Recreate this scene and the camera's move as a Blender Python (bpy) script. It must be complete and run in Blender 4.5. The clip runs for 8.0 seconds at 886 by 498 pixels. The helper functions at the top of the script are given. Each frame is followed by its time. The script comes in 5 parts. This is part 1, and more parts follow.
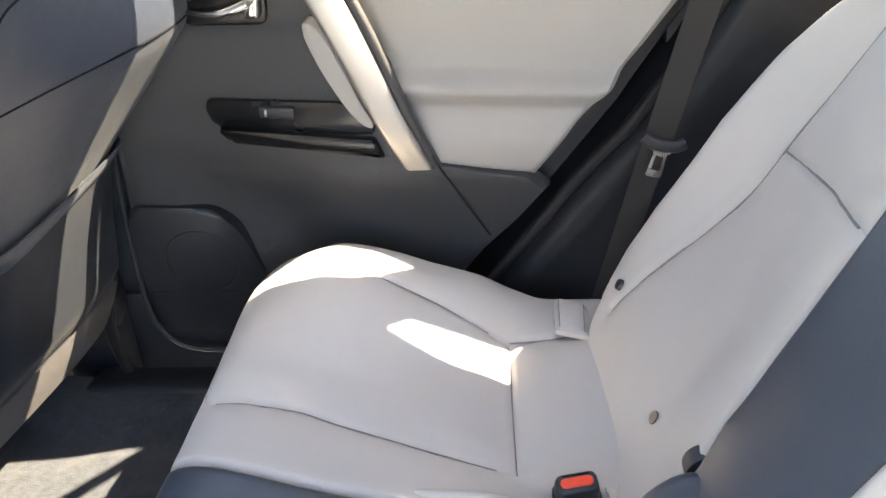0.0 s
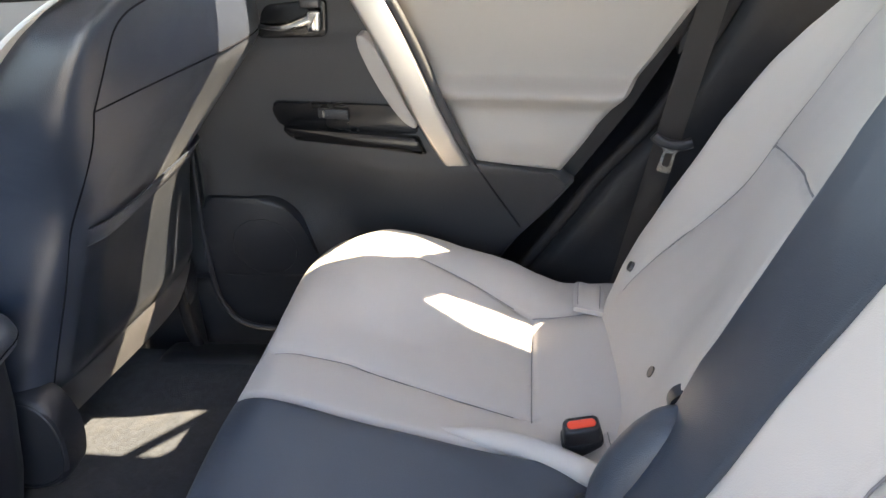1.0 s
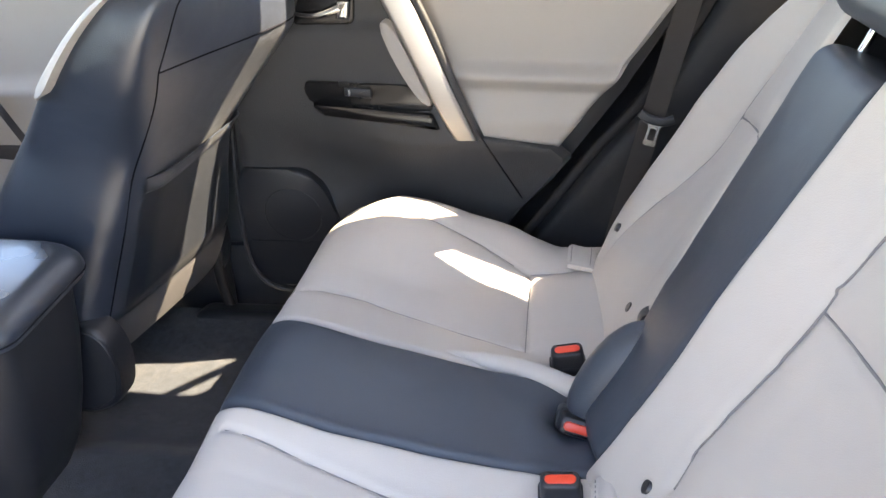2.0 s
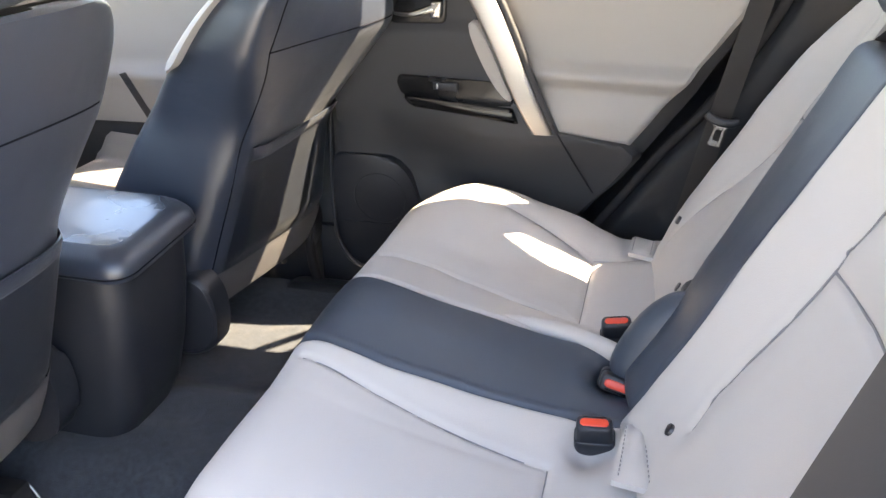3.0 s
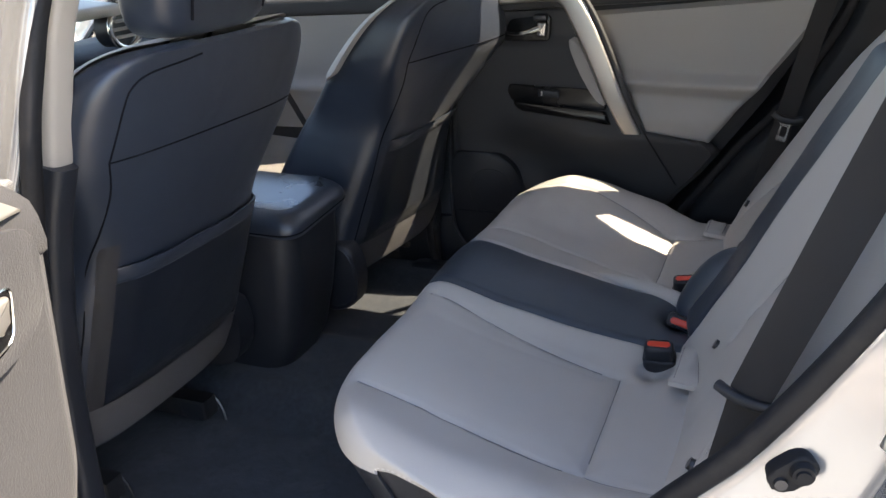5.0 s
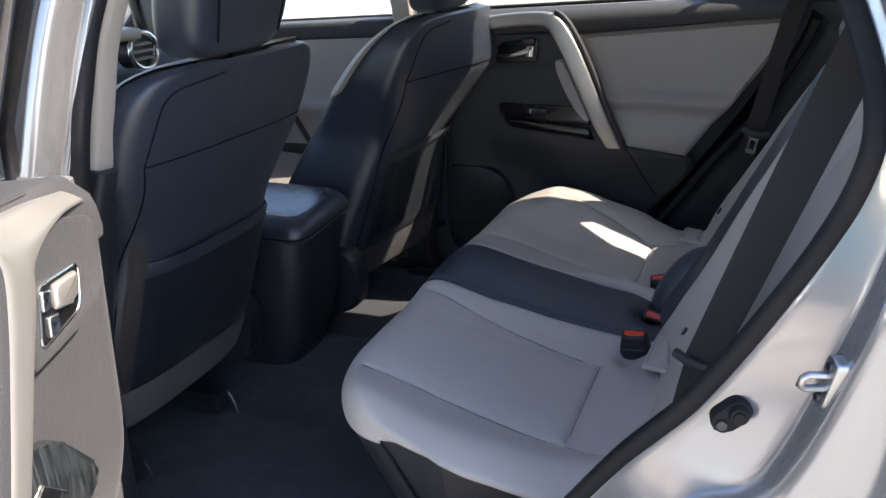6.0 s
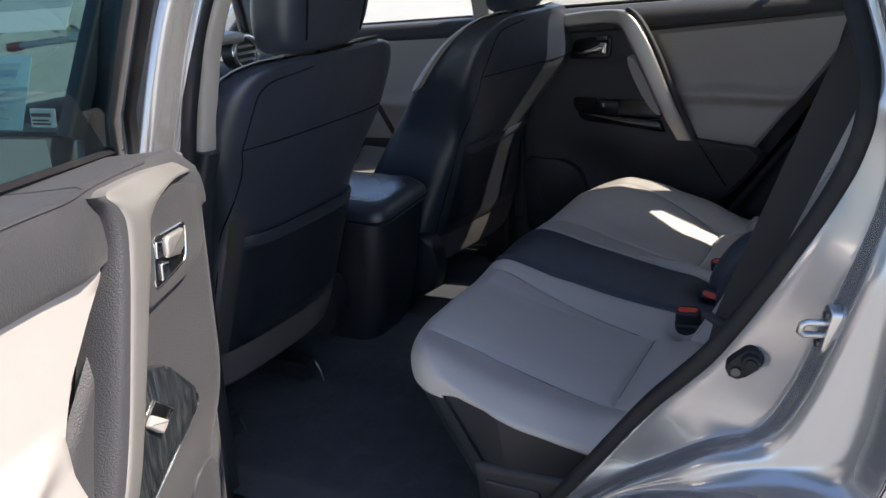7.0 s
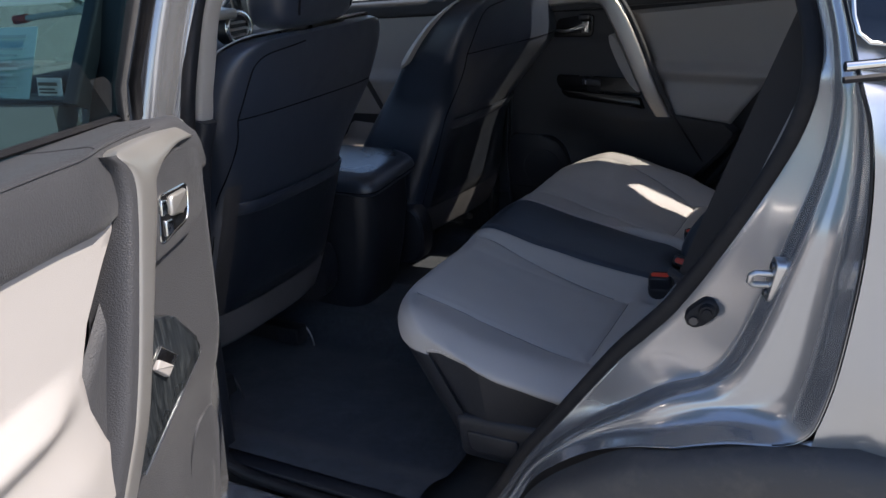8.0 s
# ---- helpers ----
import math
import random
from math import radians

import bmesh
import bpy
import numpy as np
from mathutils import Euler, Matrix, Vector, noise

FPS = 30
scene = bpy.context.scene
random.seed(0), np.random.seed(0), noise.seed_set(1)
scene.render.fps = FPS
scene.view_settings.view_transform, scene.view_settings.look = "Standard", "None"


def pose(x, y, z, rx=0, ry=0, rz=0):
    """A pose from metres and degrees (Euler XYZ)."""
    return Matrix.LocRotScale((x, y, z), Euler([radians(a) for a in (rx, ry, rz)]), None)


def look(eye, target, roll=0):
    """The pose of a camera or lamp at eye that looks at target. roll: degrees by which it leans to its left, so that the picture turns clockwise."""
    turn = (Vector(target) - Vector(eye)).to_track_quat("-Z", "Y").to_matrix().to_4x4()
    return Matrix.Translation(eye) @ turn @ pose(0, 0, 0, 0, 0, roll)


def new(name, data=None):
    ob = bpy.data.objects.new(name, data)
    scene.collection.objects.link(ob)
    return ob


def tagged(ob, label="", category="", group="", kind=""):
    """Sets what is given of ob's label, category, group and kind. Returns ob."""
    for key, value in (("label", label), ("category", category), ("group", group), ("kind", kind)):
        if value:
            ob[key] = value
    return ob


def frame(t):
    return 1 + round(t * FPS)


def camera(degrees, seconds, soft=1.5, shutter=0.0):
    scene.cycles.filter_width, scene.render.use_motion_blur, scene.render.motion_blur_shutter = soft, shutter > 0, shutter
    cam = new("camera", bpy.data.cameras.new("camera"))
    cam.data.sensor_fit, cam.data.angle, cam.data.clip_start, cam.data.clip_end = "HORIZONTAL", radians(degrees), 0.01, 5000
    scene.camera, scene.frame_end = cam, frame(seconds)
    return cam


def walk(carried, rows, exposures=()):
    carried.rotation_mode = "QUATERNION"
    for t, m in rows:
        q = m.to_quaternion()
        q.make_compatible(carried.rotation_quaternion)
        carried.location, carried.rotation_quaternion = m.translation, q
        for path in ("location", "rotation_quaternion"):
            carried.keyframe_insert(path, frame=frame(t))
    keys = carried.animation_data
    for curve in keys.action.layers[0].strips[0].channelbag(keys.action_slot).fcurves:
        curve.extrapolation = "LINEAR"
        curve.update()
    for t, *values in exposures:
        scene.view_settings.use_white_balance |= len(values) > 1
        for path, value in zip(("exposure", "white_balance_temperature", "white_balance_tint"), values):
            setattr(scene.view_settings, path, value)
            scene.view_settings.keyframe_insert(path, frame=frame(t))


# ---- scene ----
cam = camera(57.0, 8.0)
PATH = [
    (0, (-0.009, -0.55, 1.465), (-0.103, 1.175, 0.459), -2.1),
    (0.5, (0.017, -0.656, 1.483), (-0.172, 1.074, 0.497), -3.0),
    (1, (0.036, -0.741, 1.48), (-0.185, 1.012, 0.542), -2.9),
    (1.5, (0.057, -0.864, 1.473), (-0.186, 0.898, 0.559), -2.6),
    (2.8, (0.123, -1.085, 1.436), (-0.271, 0.687, 0.597), -1.3),
    (3, (0.146, -1.12, 1.433), (-0.337, 0.635, 0.606), -1.5),
    (3.5, (0.207, -1.212, 1.434), (-0.445, 0.498, 0.629), -2.5),
    (4, (0.238, -1.294, 1.434), (-0.474, 0.406, 0.658), -2.9),
    (4.5, (0.241, -1.391, 1.447), (-0.487, 0.308, 0.683), -3.2),
    (5.8, (0.313, -1.61, 1.462), (-0.426, 0.109, 0.755), -3.6),
    (6, (0.324, -1.637, 1.468), (-0.408, 0.089, 0.771), -3.4),
    (6.5, (0.383, -1.696, 1.471), (-0.464, -0.009, 0.807), -4.3),
    (7, (0.445, -1.754, 1.462), (-0.5, -0.124, 0.792), -5.1),
    (7.5, (0.482, -1.805, 1.46), (-0.451, -0.174, 0.774), -4.8),
    (8, (0.498, -1.837, 1.462), (-0.419, -0.209, 0.748), -4.6),
]
EXPOSURES = [(0, 3.93, 7450, 14), (0.5, 3.74, 7450, 14), (1, 3.63, 7500, 14), (1.5, 3.75, 7600, 15), (3, 3.80, 7650, 16), (3.5, 3.70, 7700, 16), (4.2, 3.10, 7350, 15), (4.7, 2.43, 7150, 14), (5.8, 1.76, 6550, 15), (6.5, 1.43, 6400, 16), (7.5, 0.80, 6150, 16), (8, 0.66, 6050, 16)]
walk(cam, [(t, look(eye, target, roll)) for t, eye, target, roll in PATH],
     exposures=EXPOSURES)
# ---------------------------------------------------------------- world and light
SUN = Vector((3.3, 0.90, 4.07)).normalized()
world = bpy.data.worlds.new("sky")
scene.world = world
world.use_nodes = True
wn = world.node_tree.nodes
sky = wn.new("ShaderNodeTexSky")
sky.sky_type, sky.sun_disc = "NISHITA", False
sky.sun_elevation = math.asin(SUN.z)
sky.sun_rotation = math.atan2(SUN.x, SUN.y)
wn["Background"].inputs[1].default_value = 0.15
world.node_tree.links.new(sky.outputs[0], wn["Background"].inputs[0])
sun = new("sun", bpy.data.lights.new("sun", "SUN"))
sun.data.energy, sun.data.angle, sun.data.color = 5.0, radians(0.5), (1.0, 0.90, 0.74)
sun.matrix_world = look(SUN * 20, (0, 0, 0))


# ---------------------------------------------------------------- materials
def material(name, base, rough=0.5, metal=0.0, grain=0.0, grain_scale=900.0, blotch=0.08, blotch_scale=6.0, coat=0.0, spec=0.5,
             sheen=0.0, voronoi=False, wrinkle=0.0, dirt=0.0, dirt_colour=(0.25, 0.21, 0.16)):
    m = bpy.data.materials.new(name)
    m.use_nodes = True
    t = m.node_tree
    b = t.nodes["Principled BSDF"]
    co = t.nodes.new("ShaderNodeTexCoord")
    big = t.nodes.new("ShaderNodeTexNoise")
    big.inputs["Scale"].default_value, big.inputs["Detail"].default_value = blotch_scale, 5
    t.links.new(co.outputs["Object"], big.inputs["Vector"])
    mix = t.nodes.new("ShaderNodeMix")
    mix.data_type = "RGBA"
    mix.inputs[6].default_value = (*[c * (1 - blotch) for c in base], 1)
    mix.inputs[7].default_value = (*[min(1, c * (1 + blotch)) for c in base], 1)
    t.links.new(big.outputs[0], mix.inputs[0])
    colour = mix.outputs[2]
    if dirt:
        n = t.nodes.new("ShaderNodeTexNoise")
        n.inputs["Scale"].default_value, n.inputs["Detail"].default_value, n.inputs["Roughness"].default_value = 14, 8, 0.7
        t.links.new(co.outputs["Object"], n.inputs["Vector"])
        r = t.nodes.new("ShaderNodeValToRGB")
        r.color_ramp.elements[0].position, r.color_ramp.elements[1].position = 0.5, 0.75
        t.links.new(n.outputs[0], r.inputs[0])
        k = t.nodes.new("ShaderNodeMath")
        k.operation = "MULTIPLY"
        k.inputs[1].default_value = dirt
        t.links.new(r.outputs[0], k.inputs[0])
        d = t.nodes.new("ShaderNodeMix")
        d.data_type = "RGBA"
        d.inputs[7].default_value = (*dirt_colour, 1)
        t.links.new(k.outputs[0], d.inputs[0])
        t.links.new(colour, d.inputs[6])
        colour = d.outputs[2]
    t.links.new(colour, b.inputs["Base Color"])
    rr = t.nodes.new("ShaderNodeMapRange")
    rr.inputs[3].default_value, rr.inputs[4].default_value = max(0.02, rough - 0.07), min(1, rough + 0.07)
    t.links.new(big.outputs[0], rr.inputs[0])
    t.links.new(rr.outputs[0], b.inputs["Roughness"])
    b.inputs["Metallic"].default_value = metal
    b.inputs["Specular IOR Level"].default_value = spec
    b.inputs["Coat Weight"].default_value, b.inputs["Coat Roughness"].default_value = coat, 0.04
    b.inputs["Sheen Weight"].default_value = sheen
    if grain:
        if voronoi:
            g = t.nodes.new("ShaderNodeTexVoronoi")
            g.inputs["Scale"].default_value = grain_scale
            out = g.outputs["Distance"]
        else:
            g = t.nodes.new("ShaderNodeTexNoise")
            g.inputs["Scale"].default_value, g.inputs["Detail"].default_value = grain_scale, 3
            out = g.outputs[0]
        t.links.new(co.outputs["Object"], g.inputs["Vector"])
        bump = t.nodes.new("ShaderNodeBump")
        bump.inputs["Strength"].default_value, bump.inputs["Distance"].default_value = grain, 0.002
        t.links.new(out, bump.inputs["Height"])
        if wrinkle:
            w = t.nodes.new("ShaderNodeTexNoise")
            w.inputs["Scale"].default_value, w.inputs["Detail"].default_value, w.inputs["Distortion"].default_value = 13, 1.5, 0.5
            t.links.new(co.outputs["Object"], w.inputs["Vector"])
            crease = t.nodes.new("ShaderNodeBump")
            crease.inputs["Strength"].default_value, crease.inputs["Distance"].default_value = wrinkle, 0.01
            t.links.new(w.outputs[0], crease.inputs["Height"])
            t.links.new(crease.outputs[0], bump.inputs["Normal"])
        t.links.new(bump.outputs[0], b.inputs["Normal"])
    return m


def streaked(name, base, light, rough):
    """A lacquered black panel with fine parallel streaks."""
    m = material(name, base, rough, blotch=0.2, spec=0.5, coat=0.4)
    t = m.node_tree
    b = t.nodes["Principled BSDF"]
    co = t.nodes.new("ShaderNodeTexCoord")
    mp = t.nodes.new("ShaderNodeMapping")
    mp.inputs["Scale"].default_value = (420, 420, 16)
    mp.inputs["Rotation"].default_value = (0.45, 0.0, 0.0)
    n = t.nodes.new("ShaderNodeTexNoise")
    n.inputs["Scale"].default_value, n.inputs["Detail"].default_value = 1.0, 4
    r = t.nodes.new("ShaderNodeValToRGB")
    r.color_ramp.elements[0].position, r.color_ramp.elements[1].position = 0.45, 0.68
    r.color_ramp.elements[0].color, r.color_ramp.elements[1].color = (*base, 1), (*light, 1)
    t.links.new(co.outputs["Object"], mp.inputs["Vector"])
    t.links.new(mp.outputs[0], n.inputs["Vector"])
    t.links.new(n.outputs[0], r.inputs[0])
    t.links.new(r.outputs[0], b.inputs["Base Color"])
    return m


def glass(name, tint, rough=0.0):
    m = bpy.data.materials.new(name)
    m.use_nodes = True
    t = m.node_tree
    t.nodes.clear()
    out = t.nodes.new("ShaderNodeOutputMaterial")
    mix = t.nodes.new("ShaderNodeMixShader")
    clear = t.nodes.new("ShaderNodeBsdfTransparent")
    clear.inputs[0].default_value = (*tint, 1)
    gloss = t.nodes.new("ShaderNodeBsdfGlossy")
    gloss.inputs["Roughness"].default_value = 0.02
    face = t.nodes.new("ShaderNodeLayerWeight")
    face.inputs[0].default_value = 0.5
    bend = t.nodes.new("ShaderNodeMath")
    bend.operation = "POWER"
    bend.inputs[1].default_value = 4.5
    gain = t.nodes.new("ShaderNodeMath")
    gain.operation = "MULTIPLY_ADD"
    gain.inputs[1].default_value, gain.inputs[2].default_value = 0.85, 0.045
    t.links.new(face.outputs["Facing"], bend.inputs[0])
    t.links.new(bend.outputs[0], gain.inputs[0])
    t.links.new(gain.outputs[0], mix.inputs[0])
    t.links.new(clear.outputs[0], mix.inputs[1])
    t.links.new(gloss.outputs[0], mix.inputs[2])
    t.links.new(mix.outputs[0], out.inputs[0])
    return m


GREY = material("grey_leather", (0.468, 0.442, 0.418), 0.50, grain=0.14, grain_scale=700, voronoi=True, blotch=0.06, blotch_scale=5, spec=0.4, wrinkle=0.13)
NAVY = material("navy_leather", (0.044, 0.054, 0.072), 0.40, grain=0.16, grain_scale=650, voronoi=True, blotch=0.15, blotch_scale=7, spec=0.45, wrinkle=0.10)
BLACK_LEATHER = material("black_leather", (0.019, 0.026, 0.042), 0.33, grain=0.20, grain_scale=650, voronoi=True, blotch=0.2, blotch_scale=6, spec=0.9, wrinkle=0.18, sheen=0.06)
BAND = material("grey_vinyl", (0.21, 0.20, 0.205), 0.6, grain=0.1, grain_scale=800, blotch=0.1)
STRIP = material("charcoal_vinyl", (0.078, 0.074, 0.078), 0.5, grain=0.15, grain_scale=650, voronoi=True, blotch=0.15)
PLASTIC = material("black_plastic", (0.017, 0.019, 0.025), 0.40, grain=0.25, grain_scale=1100, blotch=0.2, blotch_scale=9, dirt=0.04)
PLASTIC_SOFT = material("charcoal_plastic", (0.033, 0.033, 0.036), 0.56, grain=0.6, grain_scale=420, blotch=0.15, blotch_scale=8, spec=0.5, sheen=0.1)
DOOR_GREY = material("door_grey_vinyl", (0.338, 0.316, 0.296), 0.5, grain=0.1, grain_scale=800, voronoi=True, blotch=0.04)
PALE_TRIM = material("pale_trim_plastic", (0.43, 0.39, 0.34), 0.38, grain=0.05, grain_scale=900, blotch=0.04)
SATIN = material("satin_silver_trim", (0.54, 0.515, 0.475), 0.42, metal=0.85, grain=0.04, grain_scale=900, blotch=0.05)
LID = material("lid_vinyl", (0.030, 0.036, 0.048), 0.28, grain=0.06, grain_scale=650, voronoi=True, blotch=0.12, spec=1.0, coat=0.7)
for key, value in (("Coat Roughness", 0.2), ("Coat IOR", 1.8)):
    LID.node_tree.nodes["Principled BSDF"].inputs[key].default_value = value
GLOSS = material("piano_black", (0.008, 0.008, 0.009), 0.26, blotch=0.2, spec=0.4)
GRAIN_BLACK = streaked("streaked_black", (0.010, 0.012, 0.014), (0.045, 0.05, 0.052), 0.28)
CHROME = material("chrome", (0.72, 0.71, 0.68), 0.14, metal=1.0, blotch=0.04)
ZINC = material("zinc_steel", (0.56, 0.57, 0.58), 0.3, metal=1.0, grain=0.1, grain_scale=500, blotch=0.15, dirt=0.2)
RED = material("red_plastic", (0.75, 0.06, 0.025), 0.38, blotch=0.1)
WEB = material("belt_webbing", (0.050, 0.045, 0.044), 0.6, grain=0.35, grain_scale=1500, blotch=0.1, sheen=0.25)
CARPET = material("carpet", (0.027, 0.032, 0.042), 0.95, grain=1.0, grain_scale=420, blotch=0.85, blotch_scale=85, sheen=0.15, dirt=0.3, dirt_colour=(0.12, 0.115, 0.11))
RUBBER = material("black_rubber", (0.010, 0.010, 0.012), 0.62, spec=0.3, grain=0.12, grain_scale=500, blotch=0.2, dirt=0.06)
SILVER = material("silver_paint", (0.45, 0.455, 0.465), 0.22, metal=0.70, blotch=0.03, coat=1.0)
CLAD = material("cladding_plastic", (0.055, 0.053, 0.053), 0.6, grain=0.35, grain_scale=900, blotch=0.2, dirt=0.2)
HEADLINER = material("headliner", (0.72, 0.70, 0.67), 0.9, grain=0.2, grain_scale=900)
CONCRETE = material("concrete", (0.33, 0.32, 0.29), 0.85, grain=0.5, grain_scale=60, blotch=0.14, blotch_scale=0.6, dirt=0.08, dirt_colour=(0.3, 0.28, 0.24))
PAPER = material("paper", (0.78, 0.78, 0.74), 0.7, blotch=0.03)
PAPER_BLUE = material("paper_blue", (0.45, 0.62, 0.66), 0.7, blotch=0.03)
INK_SOFT = material("ink_soft", (0.27, 0.38, 0.42), 0.7, blotch=0.05)
INK = material("ink", (0.06, 0.07, 0.10), 0.7, blotch=0.05)
STITCH = material("pale_thread", (0.66, 0.64, 0.62), 0.7, blotch=0.05)
SEAM_DARK = material("dark_thread", (0.008, 0.008, 0.011), 0.9, spec=0.1, blotch=0.1)
SEAM_GREY = material("grey_thread", (0.20, 0.195, 0.20), 0.7, blotch=0.1)
STEEL_DARK = material("dark_steel", (0.08, 0.08, 0.085), 0.4, metal=0.8, blotch=0.3, dirt=0.2)
DARK_GLASS = material("dark_glass", (0.006, 0.008, 0.012), 0.04, blotch=0.1, spec=0.8)
CLEAR = glass("clear_glass", (0.90, 0.93, 0.91))
SIDE = glass("side_glass", (0.68, 0.69, 0.66))
TINT = glass("tinted_glass", (0.16, 0.27, 0.27))


# ---------------------------------------------------------------- mesh helpers
def part(name, bm, mat, parent=None, label="", smooth=True):
    me = bpy.data.meshes.new(name)
    bmesh.ops.recalc_face_normals(bm, faces=bm.faces)
    bm.to_mesh(me)
    bm.free()
    me.materials.append(mat)
    if smooth:
        me.polygons.foreach_set("use_smooth", [True] * len(me.polygons))
        try:
            me.set_sharp_from_angle(angle=radians(50))
        except AttributeError:
            pass
    ob = new(name, me)
    if parent:
        ob.parent = parent
    if label:
        ob["label"] = label
    return ob


def thing(name, place, label, category, group="", kind=""):
    ob = new(name)
    ob.empty_display_size = 0.05
    ob.location = place
    tagged(ob, label, category, group, kind)
    return ob


def under(ob, root):
    """Keeps world coordinates of a mesh when it hangs under an empty."""
    ob.parent = root
    ob.matrix_parent_inverse = Matrix.Translation(root.location).inverted()
    return ob


def piece(name, bm, mat, root, label="", smooth=True):
    ob = part(name, bm, mat, None, label, smooth)
    top = root
    while top.parent:
        top = top.parent
    ob.parent = root
    if root.type == "EMPTY":
        ob.matrix_parent_inverse = Matrix.Translation(root.location).inverted()
    return ob


def spline(pts, n):
    """Catmull-Rom through the points, n steps a span."""
    P = [Vector(p) for p in pts]
    out = []
    for i in range(len(P) - 1):
        a, b, c, d = P[max(i - 1, 0)], P[i], P[i + 1], P[min(i + 2, len(P) - 1)]
        for k in range(n):
            t = k / n
            out.append(0.5 * ((2 * b) + (c - a) * t + (2 * a - 5 * b + 4 * c - d) * t * t + (3 * b - a - 3 * c + d) * t ** 3))
    out.append(P[-1])
    return out


def skin(bm, rows, close=False, cap=False):
    """Faces between rows of points. close: rows are rings."""
    vs = [[bm.verts.new(p) for p in r] for r in rows]
    n = len(vs[0])
    for a, b in zip(vs, vs[1:]):
        for j in range(n if close else n - 1):
            k = (j + 1) % n
            bm.faces.new((a[j], a[k], b[k], b[j]))
    if cap:
        bm.faces.new(vs[0])
        bm.faces.new(list(reversed(vs[-1])))
    return vs


def tube(pts, r, seg=8, flat=1.0):
    """A round rod along the points, with closed ends."""
    bm = bmesh.new()
    P = [Vector(p) for p in pts]
    rings = []
    side = None
    for i, p in enumerate(P):
        d = (P[min(i + 1, len(P) - 1)] - P[max(i - 1, 0)]).normalized()
        if side is None:
            side = d.orthogonal().normalized()
        side = (side - d * side.dot(d)).normalized()
        up = d.cross(side)
        rr = r[i] if isinstance(r, (list, tuple)) else r
        rings.append([p + side * math.cos(2 * math.pi * k / seg) * rr + up * math.sin(2 * math.pi * k / seg) * rr * flat for k in range(seg)])
    skin(bm, rings, True, True)
    return bm


def sweep(pts, section, up=(0, 0, 1)):
    """A section (side, up) carried along the points, with closed ends."""
    bm = bmesh.new()
    P = [Vector(p) for p in pts]
    rings = []
    for i, p in enumerate(P):
        d = (P[min(i + 1, len(P) - 1)] - P[max(i - 1, 0)]).normalized()
        u = up[i] if isinstance(up, list) else Vector(up)
        s = d.cross(Vector(u)).normalized()
        w = s.cross(d).normalized()
        rings.append([p + s * a + w * b for a, b in section])
    skin(bm, rings, True, True)
    return bm


def rounded(w, h, r, n=4):
    """A rounded rectangle as a section."""
    out = []
    for cx, cy, a0 in ((w / 2 - r, h / 2 - r, 0), (-w / 2 + r, h / 2 - r, 90), (-w / 2 + r, -h / 2 + r, 180), (w / 2 - r, -h / 2 + r, 270)):
        for k in range(n + 1):
            a = radians(a0 + 90 * k / n)
            out.append((cx + r * math.cos(a), cy + r * math.sin(a)))
    return out


def block(size, m=None, bevel=0.004, seg=2):
    """A bevelled block, size in metres, moved by m."""
    bm = bmesh.new()
    bmesh.ops.create_cube(bm, size=1.0)
    bmesh.ops.scale(bm, vec=size, verts=bm.verts)
    if bevel:
        bmesh.ops.bevel(bm, geom=bm.edges[:], offset=bevel, segments=seg, profile=0.6, affect="EDGES")
    if m is not None:
        bmesh.ops.transform(bm, matrix=m, verts=bm.verts)
    return bm


def slab(poly, place, depth0, depth1, bevel=0.006, seg=3):
    """A plate with the outline poly (a, b); place(a, b, d) gives the point at depth d. The face at depth1 has rounded edges."""
    bm = bmesh.new()
    lo = [bm.verts.new(Vector((a, b, depth0))) for a, b in poly]
    hi = [bm.verts.new(Vector((a, b, depth1))) for a, b in poly]
    n = len(poly)
    bm.faces.new(list(reversed(lo)))
    top = bm.faces.new(hi)
    for i in range(n):
        bm.faces.new((lo[i], lo[(i + 1) % n], hi[(i + 1) % n], hi[i]))
    if bevel:
        bmesh.ops.bevel(bm, geom=list(top.edges), offset=bevel, segments=seg, profile=0.5, affect="EDGES")
    for v in bm.verts:
        v.co = place(*v.co)
    return bm


def smooth_poly(poly, n=4):
    """A closed outline through the points, rounded."""
    P = [Vector((a, b, 0)) for a, b in poly]
    out = []
    m = len(P)
    for i in range(m):
        a, b, c, d = P[i - 1], P[i], P[(i + 1) % m], P[(i + 2) % m]
        for k in range(n):
            t = k / n
            q = 0.5 * ((2 * b) + (c - a) * t + (2 * a - 5 * b + 4 * c - d) * t * t + (3 * b - a - 3 * c + d) * t ** 3)
            out.append((q.x, q.y))
    return out


def chamfered(poly, r, n=3):
    """A closed outline with its corners rounded by r."""
    out = []
    m = len(poly)
    for i in range(m):
        p, q, s = Vector(poly[i - 1]), Vector(poly[i]), Vector(poly[(i + 1) % m])
        a = q + (p - q).normalized() * min(r, (p - q).length * 0.45)
        b = q + (s - q).normalized() * min(r, (s - q).length * 0.45)
        for k in range(n + 1):
            t = k / n
            e = a * (1 - t) ** 2 + q * 2 * t * (1 - t) + b * t * t
            out.append((e.x, e.y))
    return out


def lerp_line(pts, x):
    """y of a polyline of (x, y), sorted by x."""
    if x <= pts[0][0]:
        return pts[0][1]
    for (a, p), (b, q) in zip(pts, pts[1:]):
        if x <= b:
            return p + (q - p) * (x - a) / (b - a)
    return pts[-1][1]


